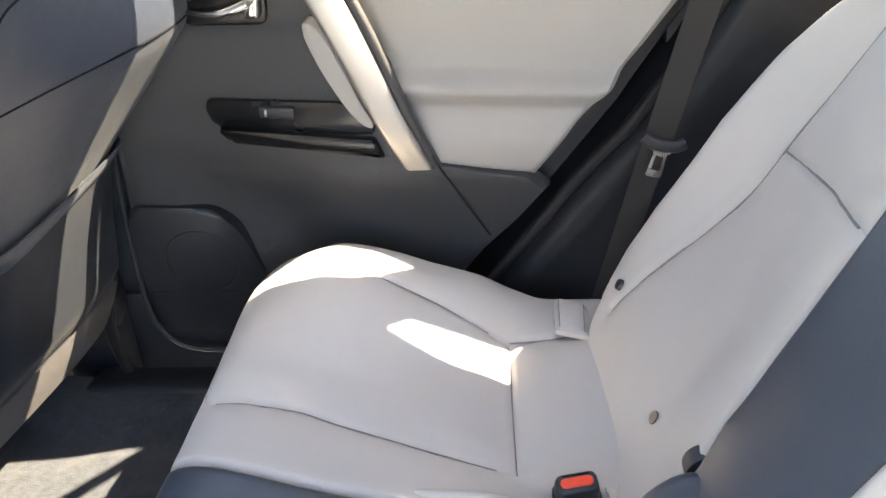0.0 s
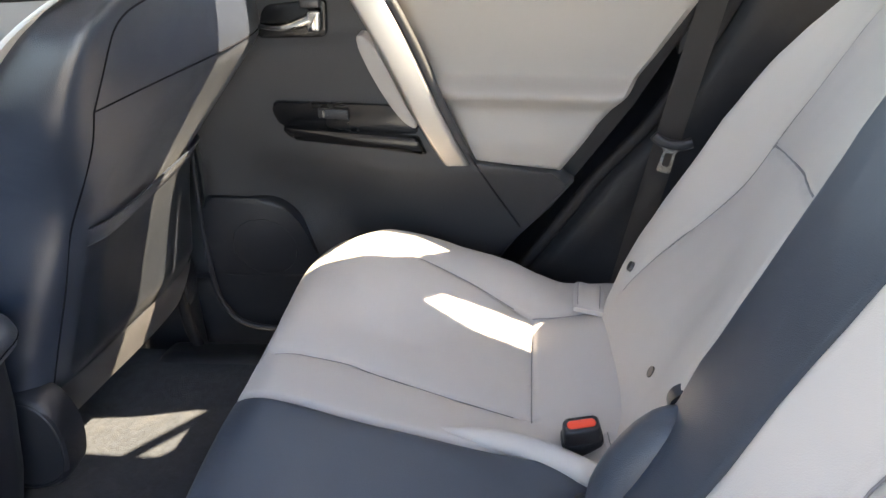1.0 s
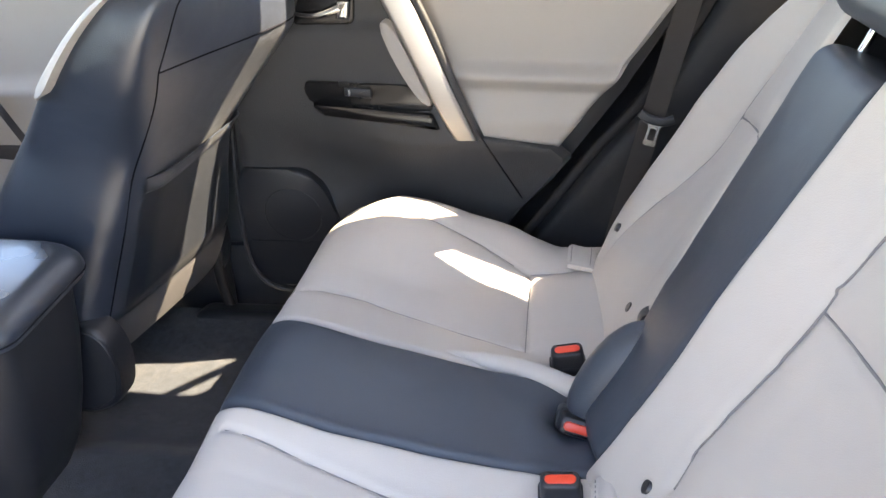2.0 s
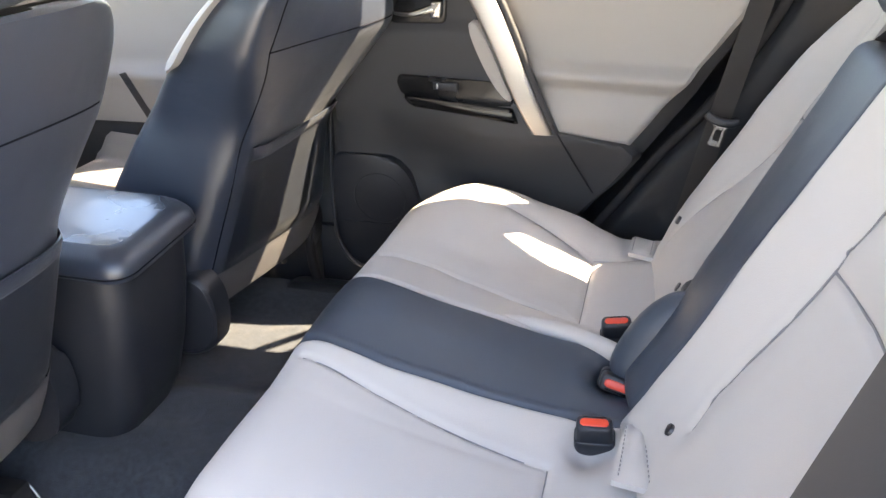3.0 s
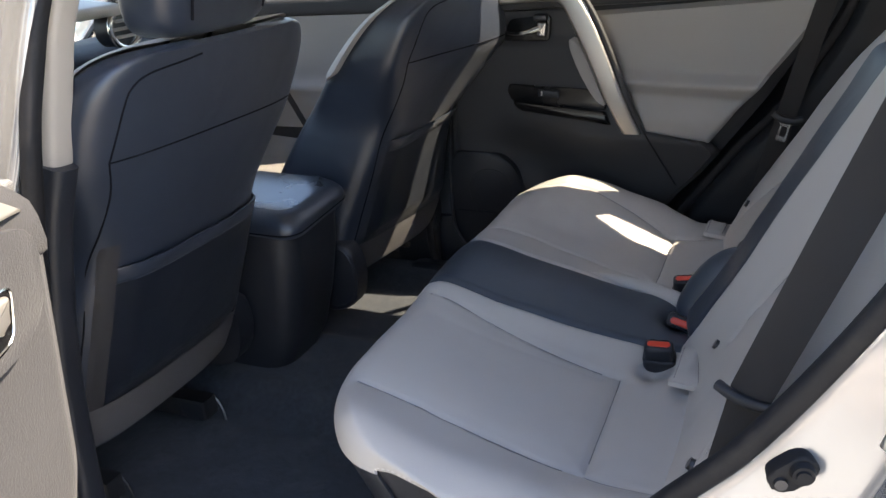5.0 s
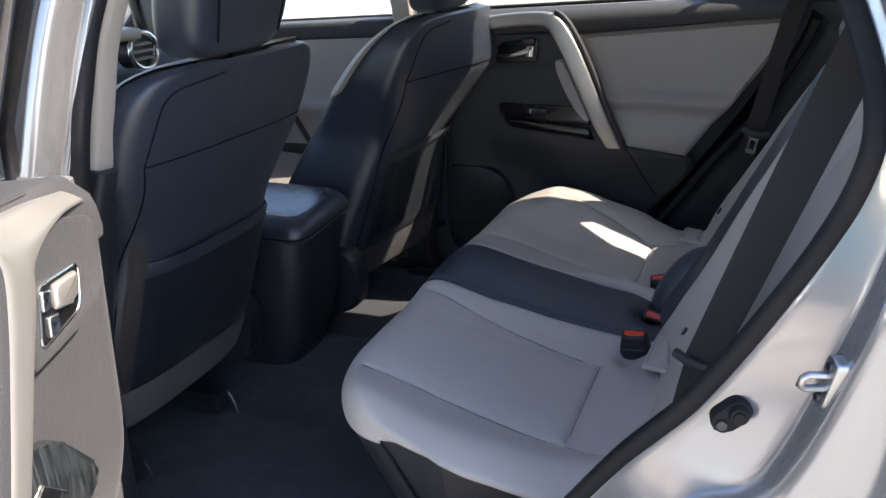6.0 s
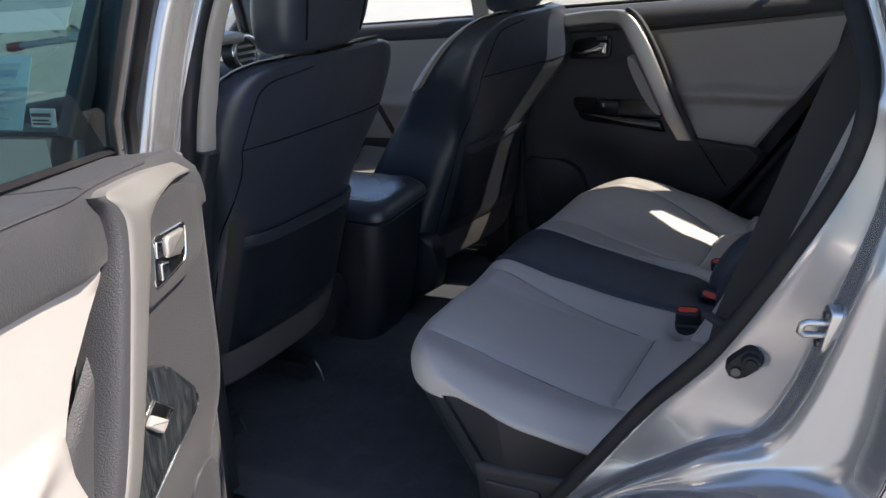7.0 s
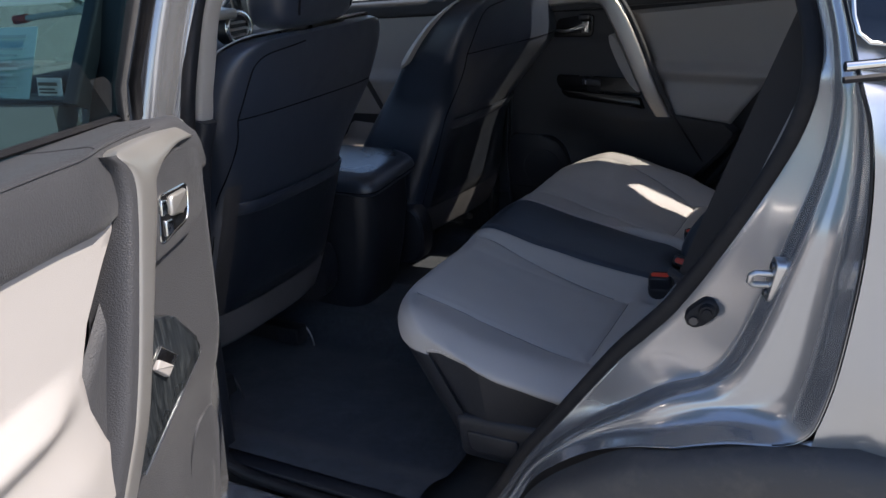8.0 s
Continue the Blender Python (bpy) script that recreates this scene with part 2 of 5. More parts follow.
def soft_line(pts, x):
    """A smooth curve through (x, y) points, sorted by x, flat beyond its ends."""
    if x <= pts[0][0]:
        return pts[0][1]
    for i in range(len(pts) - 1):
        (a, p), (b, q) = pts[i], pts[i + 1]
        if x <= b:
            o, r = pts[max(i - 1, 0)], pts[min(i + 2, len(pts) - 1)]
            m0, m1 = (q - o[1]) / (b - o[0]), (r[1] - p) / (r[0] - a)
            w = b - a
            t = (x - a) / w
            return (2 * t ** 3 - 3 * t * t + 1) * p + (t ** 3 - 2 * t * t + t) * m0 * w + (3 * t * t - 2 * t ** 3) * q + (t ** 3 - t * t) * m1 * w
    return pts[-1][1]


def smoothstep(a, b, x):
    t = min(1, max(0, (x - a) / (b - a)))
    return t * t * (3 - 2 * t)


def seam_dip(p, lines, width=0.005, depth=0.006):
    """How deep stitched seams pull the cover down at p = (a, b)."""
    d = 9.0
    for line in lines:
        for a, b in zip(line, line[1:]):
            ax, ay, bx, by = *a, *b
            vx, vy = bx - ax, by - ay
            t = min(1, max(0, ((p[0] - ax) * vx + (p[1] - ay) * vy) / (vx * vx + vy * vy)))
            d = min(d, math.hypot(p[0] - ax - t * vx, p[1] - ay - t * vy))
    return depth * math.exp(-(d / width) ** 2) + 0.006 * math.exp(-(d / 0.03) ** 2)
# ---------------------------------------------------------------- ground
bm = bmesh.new()
bmesh.ops.create_grid(bm, x_segments=60, y_segments=60, size=400)
ground = part("ground", bm, CONCRETE)
tagged(ground, "sunlit pale concrete yard reaching the horizon", "ground", kind="structure")


# ---------------------------------------------------------------- car body
def tumble(z):
    return max(0.0, z - 1.27) * 0.6


body = thing("body_shell", (0, 0, 0.3), "silver-painted car body shell with an open rear doorway", "car body", kind="structure")

# floor, tunnel and bulkheads
bm = bmesh.new()
rows = []
for i in range(60):
    x = -2.0 + 1.75 * i / 59
    row = []
    for j in range(90):
        y = -0.70 + 1.42 * j / 89
        z = 0.372 + 0.026 * smoothstep(0.10, 0.30, y) + 0.07 * (1 - smoothstep(0.10, 0.22, abs(y - 0.05))) + 0.003 * noise.noise(Vector((x * 14, y * 14, 0)))
        z += 0.035 * smoothstep(0.55, 0.66, abs(y))
        z += 0.03 * (1 - smoothstep(0.0, 0.05, abs(x + 0.36))) * (1 - smoothstep(0.1, 0.6, abs(y)))
        row.append((x, y, z))
    rows.append(row)
skin(bm, rows)
floor = part("floor", bm, CARPET)
tagged(floor, "dark charcoal carpet on the car floor", "floor", kind="structure")
piece("floor_pan", block((3.2, 1.56, 0.06), pose(-0.4, 0, 0.30)), CLAD, body)
piece("bulkhead", block((0.04, 1.5, 0.75), pose(-2.0, 0, 0.72)), PLASTIC, body)
piece("seat_riser", block((0.05, 0.96, 0.24), pose(-0.20, 0.03, 0.46, 0, -12, 0), 0.02), CARPET, body)
piece("cargo_floor", block((1.1, 1.3, 0.04), pose(0.75, 0, 0.66)), CARPET, body)
piece("tailgate", block((0.08, 1.5, 0.75), pose(1.40, 0, 0.85, 0, -6, 0), 0.02), SILVER, body)
bm = bmesh.new()
bm.faces.new([bm.verts.new(p) for p in [(1.40, -0.66, 1.22), (1.40, 0.66, 1.22), (1.28, 0.58, 1.60), (1.28, -0.58, 1.60)]])
rear_glass = piece("rear_window", bm, CLEAR, body, smooth=False)
rear_glass.visible_shadow = False

# roof with its lining
bm = bmesh.new()
rows = []
for i in range(25):
    x = -1.35 + 2.75 * i / 24
    rows.append([(x, -0.62 + 1.24 * j / 20, 1.640 + 0.055 * math.cos((j / 20 - 0.5) * 2.6) - 0.05 * ((x + 0.1) / 1.4) ** 2) for j in range(21)])
skin(bm, rows)
bmesh.ops.solidify(bm, geom=bm.faces[:], thickness=0.012)
piece("roof", bm, SILVER, body)
bm = bmesh.new()
skin(bm, [[(p[0] * 0.99, p[1] * 0.97, p[2] - 0.035) for p in r] for r in rows])
bmesh.ops.solidify(bm, geom=bm.faces[:], thickness=0.01)
ceiling = part("ceiling", bm, HEADLINER)
tagged(ceiling, "pale fabric headliner under the roof", "ceiling", kind="structure")

for side in (1, -1):
    rail = [(x, side * (0.615 - 0.03 * ((x + 0.1) / 1.4) ** 2), 1.645 - 0.05 * ((x + 0.1) / 1.4) ** 2) for x in [-1.35 + 2.7 * i / 20 for i in range(21)]]
    piece("roof_rail", sweep(rail, rounded(0.06, 0.06, 0.02)), SILVER, body)
    if side > 0:
        # added bar, out of view, keeps sun off the passenger seat's cushion
        piece("roof_side_sun_block", sweep([(x, 0.648, 1.585) for x in (-1.30, -0.85, -0.38)], rounded(0.05, 0.06, 0.015)), HEADLINER, body)
        # unseen slab added over the far window to cut the sun patches' upper edge
        piece("header_sun_block", slab([(-0.70, 1.535), (0.31, 1.535), (0.31, 1.615), (0.20, 1.625), (0.18, 1.66), (-0.70, 1.66)], lambda a, b, d: Vector((a, 0.80 - d - tumble(b), b)), -0.02, 0.02, 0.008), HEADLINER, body)
    a_pillar = [(-2.0, side * 0.74, 1.15), (-1.7, side * 0.70, 1.38), (-1.34, side * 0.645, 1.61)]
    piece("front_pillar", sweep(spline(a_pillar, 5), rounded(0.08, 0.07, 0.02)), SILVER, body)
    # cargo side wall with its window
    bm = bmesh.new()
    # far opening and rim are unseen, outlined to shape the sun patches on the cushion
    hole = [(0.589, 1.562), (0.555, 1.566), (0.545, 1.595), (0.693, 1.615), (0.828, 1.642), (0.900, 1.645), (0.840, 1.572), (0.760, 1.538), (0.670, 1.552)]
    rim = [(0.48, 1.27), (0.470, 1.452), (0.350, 1.555), (0.350, 1.69), (1.0, 1.69), (1.28, 1.69), (1.40, 1.27), (0.9, 1.25), (0.6, 1.25)]
    if side < 0:
        rim[:4] = [(0.50, 1.27), (0.47, 1.36), (0.44, 1.45), (0.35, 1.57)]
    wall_y = 0.86 if side > 0 else 0.83
    o = [bm.verts.new((a, side * (wall_y - tumble(b)), b)) for a, b in rim]
    h = [bm.verts.new((a, side * (wall_y - tumble(b)), b)) for a, b in hole]
    if side > 0:
        for k in range(9):
            bm.faces.new((o[k], o[(k + 1) % 9], h[(k + 1) % 9], h[k]))
    else:
        bm.faces.new(o)
        for v in h:
            bm.verts.remove(v)
    bmesh.ops.solidify(bm, geom=bm.faces[:], thickness=0.02)
    piece("rear_pillar", bm, PLASTIC if side > 0 else SILVER, body, smooth=False)

# far side below the belt, behind the rear door, and its trim
piece("cargo_wall", block((1.12, 0.04, 0.95), pose(0.86, 0.83, 0.80), 0.01), PLASTIC, body)
piece("cargo_wall", block((0.85, 0.03, 0.85), pose(0.96, -0.70, 0.80), 0.01), PLASTIC, body)
piece("outer_skin", block((3.4, 0.03, 0.92), pose(-0.25, 0.905, 0.79), 0.012), SILVER, body)
bm = block((1.9, 0.03, 0.30), pose(-1.3, 0.86, 0.40), 0.01)
piece("sill", bm, PLASTIC, body)


def frame_post(name, x0, x1, width, z0, z1, mat, side, depth=0.03):
    a = [(x0, side * (0.80 - tumble(z0)), z0), ((x0 + x1) / 2, side * (0.80 - tumble((z0 + z1) / 2)), (z0 + z1) / 2), (x1, side * (0.80 - tumble(z1)), z1)]
    return piece(name, sweep(a, rounded(width, depth, 0.006), up=(0, side, 0.45)), mat, body)


frame_post("centre_pillar_trim", -0.790, -0.745, 0.06, 1.20, 1.62, PALE_TRIM, 1, 0.05)
piece("centre_pillar_lower", block((0.13, 0.08, 0.90), pose(-0.815, 0.81, 0.79), 0.02), PLASTIC, body)

# ---- near side: the doorway's rear jamb
SEAL = [(-0.14, 0.40), (-0.09, 0.45), (-0.036, 0.532), (0.012, 0.617), (0.086, 0.720), (0.170, 0.837), (0.215, 0.89), (0.258, 0.941), (0.322, 1.041), (0.381, 1.149),
        (0.410, 1.223), (0.417, 1.279), (0.405, 1.340), (0.365, 1.430), (0.29, 1.52), (0.15, 1.585)]
EDGE = [(-0.10, 0.38), (-0.03, 0.47), (0.035, 0.59), (0.080, 0.660), (0.190, 0.745), (0.345, 0.812), (0.445, 0.838), (0.476, 0.905), (0.494, 1.050), (0.497, 1.160),
        (0.489, 1.240), (0.472, 1.295), (0.452, 1.360), (0.415, 1.450), (0.33, 1.55), (0.16, 1.62)]
SECTION = [(0.0, 0.735), (0.06, 0.752), (0.2, 0.764), (0.40, 0.782), (0.47, 0.792), (0.53, 0.818), (0.62, 0.83), (0.74, 0.834), (0.86, 0.848), (0.94, 0.872), (0.98, 0.885), (1.0, 0.888)]


def jamb_points(n=6):
    s = spline([(a, b, 0) for a, b in SEAL], n)
    e = spline([(a, b, 0) for a, b in EDGE], n)
    return s, e


s, e = jamb_points()
sec = spline([(f, y, 0) for f, y in SECTION], 3)
bm = bmesh.new()
rows = []
for a, b in zip(s, e):
    row = []
    for q in sec:
        p = a.lerp(b, q.x)
        wide_ = (b - a).length
        squeeze = 0.35 + 4.06 * wide_ if wide_ < 0.1 else min(1.0, 0.756 + 4.9 * (wide_ - 0.1))
        y = 0.735 + (q.y - 0.735) * squeeze
        row.append((p.x, -(y - tumble(p.y) * 0.9), p.y))
    # return flange into the cabin
    row.insert(0, (a.x + 0.035, -(0.715 - tumble(a.y) * 0.9), a.y - 0.004))
    rows.append(row)
skin(bm, rows)
jamb = piece("door_jamb", bm, SILVER, body, "silver painted door jamb with pressed steps")
jamb.data.materials[0] = SILVER

# outer quarter panel, one curved sheet from the jamb's edge to the rear
bm = bmesh.new()
rows = []
cut = [q for q in e if q.y > 0.825]
for k in range(14):
    f = k / 13
    row = []
    for q in cut:
        x0 = q.x + 0.002
        x1 = 1.5
        x = x0 + (x1 - x0) * f ** 1.6
        z = q.y
        if q.y < 0.86:
            z = 0.838 + 0.05 * math.sin(min(1, (x - 0.44) / 0.55) * math.pi) * (1 - (q.y - 0.825) / 0.035)
        y = 0.892 + 0.028 * smoothstep(0.5, 0.62, x) * (1 - smoothstep(1.15, 1.28, z)) + 0.012 * math.exp(-((z - 1.12) / 0.05) ** 2) * smoothstep(0.5, 0.6, x)
        y -= (0.10 * min(0.15, max(0.0, z - 0.935)) + 0.14 * max(0.0, 0.935 - z)) * smoothstep(0.0, 0.15, f)
        y -= 0.05 * smoothstep(1.20, 1.30, z) * smoothstep(0.46, 0.56, x) + tumble(z) * 0.9
        if f == 0:
            y = 0.888 - tumble(z) * 0.9
        row.append((x, -y, z))
    rows.append(row)
skin(bm, rows)
piece("quarter_panel", bm, SILVER, body, "silver rear quarter panel with a shoulder crease")

# rolled edge of the quarter panel, the dark shut line
piece("shut_line", tube([(q.x - 0.001, -(0.886 - tumble(q.y) * 0.9), q.y) for q in cut], 0.0018, 6), RUBBER, body)

# wheel arch lip and its black cladding
arch = spline([(0.035, 0.585, 0), (0.080, 0.652, 0), (0.144, 0.708, 0), (0.227, 0.760, 0), (0.345, 0.806, 0), (0.44, 0.832, 0), (0.544, 0.845, 0), (0.70, 0.838, 0), (0.85, 0.79, 0), (0.98, 0.70, 0)], 6)
bm = bmesh.new()
rows = []
for q in arch:
    c = Vector((0.52, 0.40, 0))
    d = (c - q).normalized()
    r = []
    for off, y in ((0.0, 0.86), (0.0, 0.905), (0.012, 0.918), (0.05, 0.922), (0.095, 0.918), (0.10, 0.88), (0.10, 0.80)):
        p = q + d * off
        r.append((p.x, -y, p.y))
    rows.append(r)
skin(bm, rows)
piece("arch_cladding", bm, CLAD, body, "black plastic wheel arch cladding")
tyre = thing("rear_wheel", (0.52, -0.80, 0.34), "black rear tyre under the wheel arch", "wheel")
rings = []
for k in range(49):
    a = 2 * math.pi * k / 48
    rings.append([Vector((0.52 + r * math.cos(a), -0.80 + y, 0.34 + r * math.sin(a))) for r, y in ((0.22, -0.09), (0.30, -0.10), (0.335, -0.085), (0.34, 0), (0.335, 0.085), (0.30, 0.10), (0.22, 0.09))])
bm = bmesh.new()
skin(bm, rings)
piece("tyre", bm, RUBBER, tyre)
bm = bmesh.new()
bmesh.ops.create_cone(bm, cap_ends=True, segments=32, radius1=0.22, radius2=0.20, depth=0.14, matrix=pose(0.52, -0.80, 0.34, 90, 0, 0))
piece("rim", bm, ZINC, tyre)

# rubber seal round the doorway
path = [(a, -(0.742 - tumble(b) * 0.9), b) for a, b in SEAL]
front = [(-0.565, -0.58, 1.60), (-0.612, -0.670, 1.42), (-0.628, -0.712, 1.30), (-0.645, -0.735, 1.18), (-0.70, -0.742, 0.9), (-0.74, -0.742, 0.6), (-0.73, -0.742, 0.44), (-0.68, -0.742, 0.39), (-0.5, -0.742, 0.378), (-0.25, -0.742, 0.378)]
full = spline(front, 6) + spline(path, 6)
ups = [Vector((0, -1, 0))] * len(full)
piece("door_seal", sweep(full, rounded(0.025, 0.024, 0.009), up=ups), RUBBER, body, "black rubber door seal")
# near sill
piece("sill", block((0.66, 0.10, 0.07), pose(-0.42, -0.81, 0.345), 0.02, 3), SILVER, body, "silver door sill")
piece("scuff_plate", block((0.60, 0.06, 0.012), pose(-0.44, -0.70, 0.392), 0.004), PLASTIC, body)

# near centre pillar: painted post, seal, pale inner trim
post = [(-0.775, -0.80, 0.40), (-0.765, -0.81, 0.8), (-0.722, -0.80, 1.10), (-0.692, -0.780, 1.22), (-0.655, -0.735, 1.40), (-0.61, -0.655, 1.60)]
piece("centre_pillar", sweep(spline(post, 6), rounded(0.085, 0.075, 0.014), up=(0, 1, 0.3)), SILVER, body, "silver painted centre pillar")
piece("pillar_flange", sweep(spline([(x + 0.022, y + 0.045, z) for x, y, z in post], 6), rounded(0.05, 0.02, 0.006), up=(0, 1, 0.3)), SILVER, body)
piece("pillar_applique", sweep(spline([(x - 0.03, y - 0.044, z) for x, y, z in post[2:]], 6), rounded(0.11, 0.012, 0.004), up=(0, 1, 0.3)), PLASTIC, body, "black pillar applique")
trim = [(-0.692, -0.662, 1.165), (-0.667, -0.652, 1.28), (-0.640, -0.635, 1.39), (-0.575, -0.565, 1.60)]
piece("centre_pillar_trim", sweep(spline(trim, 6), rounded(0.046, 0.05, 0.012), up=(0, 1, 0.4)), PALE_TRIM, body, "pale plastic centre pillar trim")
lower = [(-0.80, -0.69, 0.40), (-0.775, -0.69, 0.8), (-0.73, -0.685, 1.05), (-0.70, -0.670, 1.17)]
piece("pillar_lower_trim", sweep(spline(lower, 6), rounded(0.10, 0.05, 0.015), up=(0, 1, 0.2)), PLASTIC, body)

# inner trim of the near rear pillar behind the seat
bm = bmesh.new()
rows = []
for a, b in zip(s, e):
    rows.append([(a.x + 0.02, -(0.725 - tumble(a.y) * 0.9), a.y), (a.x + 0.08, -(0.69 - tumble(a.y) * 0.9), a.y), (a.x + 0.30, -(0.66 - tumble(a.y) * 0.9), a.y + 0.01)])
skin(bm, rows)
bmesh.ops.solidify(bm, geom=bm.faces[:], thickness=0.006)
piece("pillar_trim", bm, PLASTIC, body)

# far side: trim panel between the rear door and the seat
bm = bmesh.new()
rows = []
for a, b in zip(s, e):
    if a.y > 1.245:
        continue
    yy = lambda d: d - tumble(a.y) * 0.9
    g = 1 - 0.8 * smoothstep(1.16, 1.30, a.y)
    rows.append([(a.x - 0.05, yy(0.88), a.y + 0.02), (a.x - 0.012, yy(0.77), a.y + 0.008), (a.x + 0.004, yy(0.735), a.y), (a.x + 0.02, yy(0.722), a.y - 0.012), (a.x + 0.05, yy(0.73), a.y - 0.03), (a.x + 0.05 + 0.06 * g, yy(0.73 - 0.015 * g), a.y - 0.03 - 0.02 * g), (a.x + 0.05 + 0.15 * g, yy(0.73 - 0.045 * g), a.y - 0.03 - 0.04 * g), (a.x + 0.05 + 0.31 * g, yy(0.73 - 0.07 * g), a.y - 0.03 - 0.05 * g)])
skin(bm, rows)
bmesh.ops.solidify(bm, geom=bm.faces[:], thickness=0.006)
piece("far_pillar_trim", bm, PLASTIC, body, "black plastic trim beside the rear seat")
far_seal = [(a - 0.01, 0.752, b + 0.01) for a, b in SEAL if b < 1.25]
far_front = [(x, -y, z) for x, y, z in front if z < 1.25]
full = spline(far_front, 6) + spline(far_seal, 6)
piece("door_seal", sweep(full, rounded(0.024, 0.024, 0.009), up=[Vector((0, 1, 0))] * len(full)), RUBBER, body, "black rubber door seal")
piece("kick_trim", block((0.60, 0.10, 0.10), pose(-0.50, 0.71, 0.39, -12, 0, 0), 0.03, 3), PLASTIC, body)

# striker and rubber stop on the jamb
striker = thing("door_striker", (0.41, -0.80, 1.03), "bright zinc door striker bolted on the silver jamb", "striker")
nrm = Vector((-0.88, -0.42, 0.10)).normalized()
tall = Vector((0.30, -0.12, 0.95))
tall = (tall - nrm * tall.dot(nrm)).normalized()
base = Matrix.Translation((0.396, -0.806, 1.022)) @ Matrix((tall.cross(nrm), tall, nrm)).transposed().to_4x4()
plate = chamfered([(-0.012, -0.031), (0.012, -0.031), (0.012, 0.031), (-0.012, 0.031)], 0.009)
pl = piece("plate", slab(plate, lambda a, b, d: base @ Vector((a, b, d)), -0.02, 0.004, 0.002, 2), ZINC, striker)
for dz in (-0.021, 0.021):
    bm = bmesh.new()
    bmesh.ops.create_cone(bm, cap_ends=True, segments=12, radius1=0.0055, radius2=0.0045, depth=0.005, matrix=base @ pose(0, dz, 0.005))
    piece("bolt", bm, STEEL_DARK, pl)
loop = [base @ Vector(p) for p in [(0.0, -0.009, 0.0), (0.0, -0.009, 0.024), (0.0, -0.005, 0.029), (0.0, 0.005, 0.029), (0.0, 0.009, 0.024), (0.0, 0.009, 0.0)]]
piece("loop", tube(loop, 0.0042, 10), ZINC, striker)
stop = thing("rubber_stop", (0.30, -0.768, 0.93), "black rubber door stop on the silver jamb", "door stop")
base = pose(0.303, -0.767, 0.944, 0, 0, 0) @ Euler((radians(90), radians(-42), radians(8))).to_matrix().to_4x4()
pad = chamfered([(-0.025, -0.014), (0.025, -0.014), (0.025, 0.014), (-0.025, 0.014)], 0.015, 5)
pl = piece("pad", slab(pad, lambda a, b, d: base @ Vector((a, b, d)), -0.01, 0.010, 0.004, 3), RUBBER, stop)
bm = bmesh.new()
bmesh.ops.create_cone(bm, cap_ends=True, segments=20, radius1=0.0125, radius2=0.0095, depth=0.014, matrix=base @ pose(0.010, 0, 0.015))
bmesh.ops.bevel(bm, geom=[x for x in bm.edges if abs(x.calc_face_angle(0)) > 1], offset=0.003, segments=2, affect="EDGES")
piece("buffer", bm, RUBBER, pl)
bm = bmesh.new()
bmesh.ops.create_cone(bm, cap_ends=True, segments=16, radius1=0.007, radius2=0.006, depth=0.006, matrix=base @ pose(-0.014, 0, 0.011))
piece("screw", bm, STEEL_DARK, pl)

# quarter window of the near side
def quarter_y(x, z, d):
    return -(0.893 - 0.05 * smoothstep(1.20, 1.30, z) * smoothstep(0.46, 0.56, x) - tumble(z) * 0.9 + d)


rim = chamfered([(0.466, 1.322), (0.452, 1.40), (0.440, 1.50), (1.0, 1.52), (1.15, 1.345), (0.80, 1.330)], 0.03)
bm = slab(rim, lambda a, b, d: Vector((a, quarter_y(a, b, d), b)), -0.01, 0.005, 0.003)
qw = piece("quarter_window", bm, DARK_GLASS, body, "dark tinted quarter window")
piece("window_trim", tube([(a, quarter_y(a, b, 0.005), b) for a, b in rim + rim[:1]], 0.0024, 6), CHROME, qw)
ledge = [(0.458 + 0.05 * k, 1.303 + 0.0015 * k) for k in range(16)]
piece("belt_moulding", tube([(a, quarter_y(a, b, 0.004), b) for a, b in ledge], 0.0055, 8), CHROME, body, "bright belt moulding")
piece("moulding_seal", tube([(a, quarter_y(a, b - 0.013, 0.003), b - 0.013) for a, b in ledge], 0.004, 6), RUBBER, body)


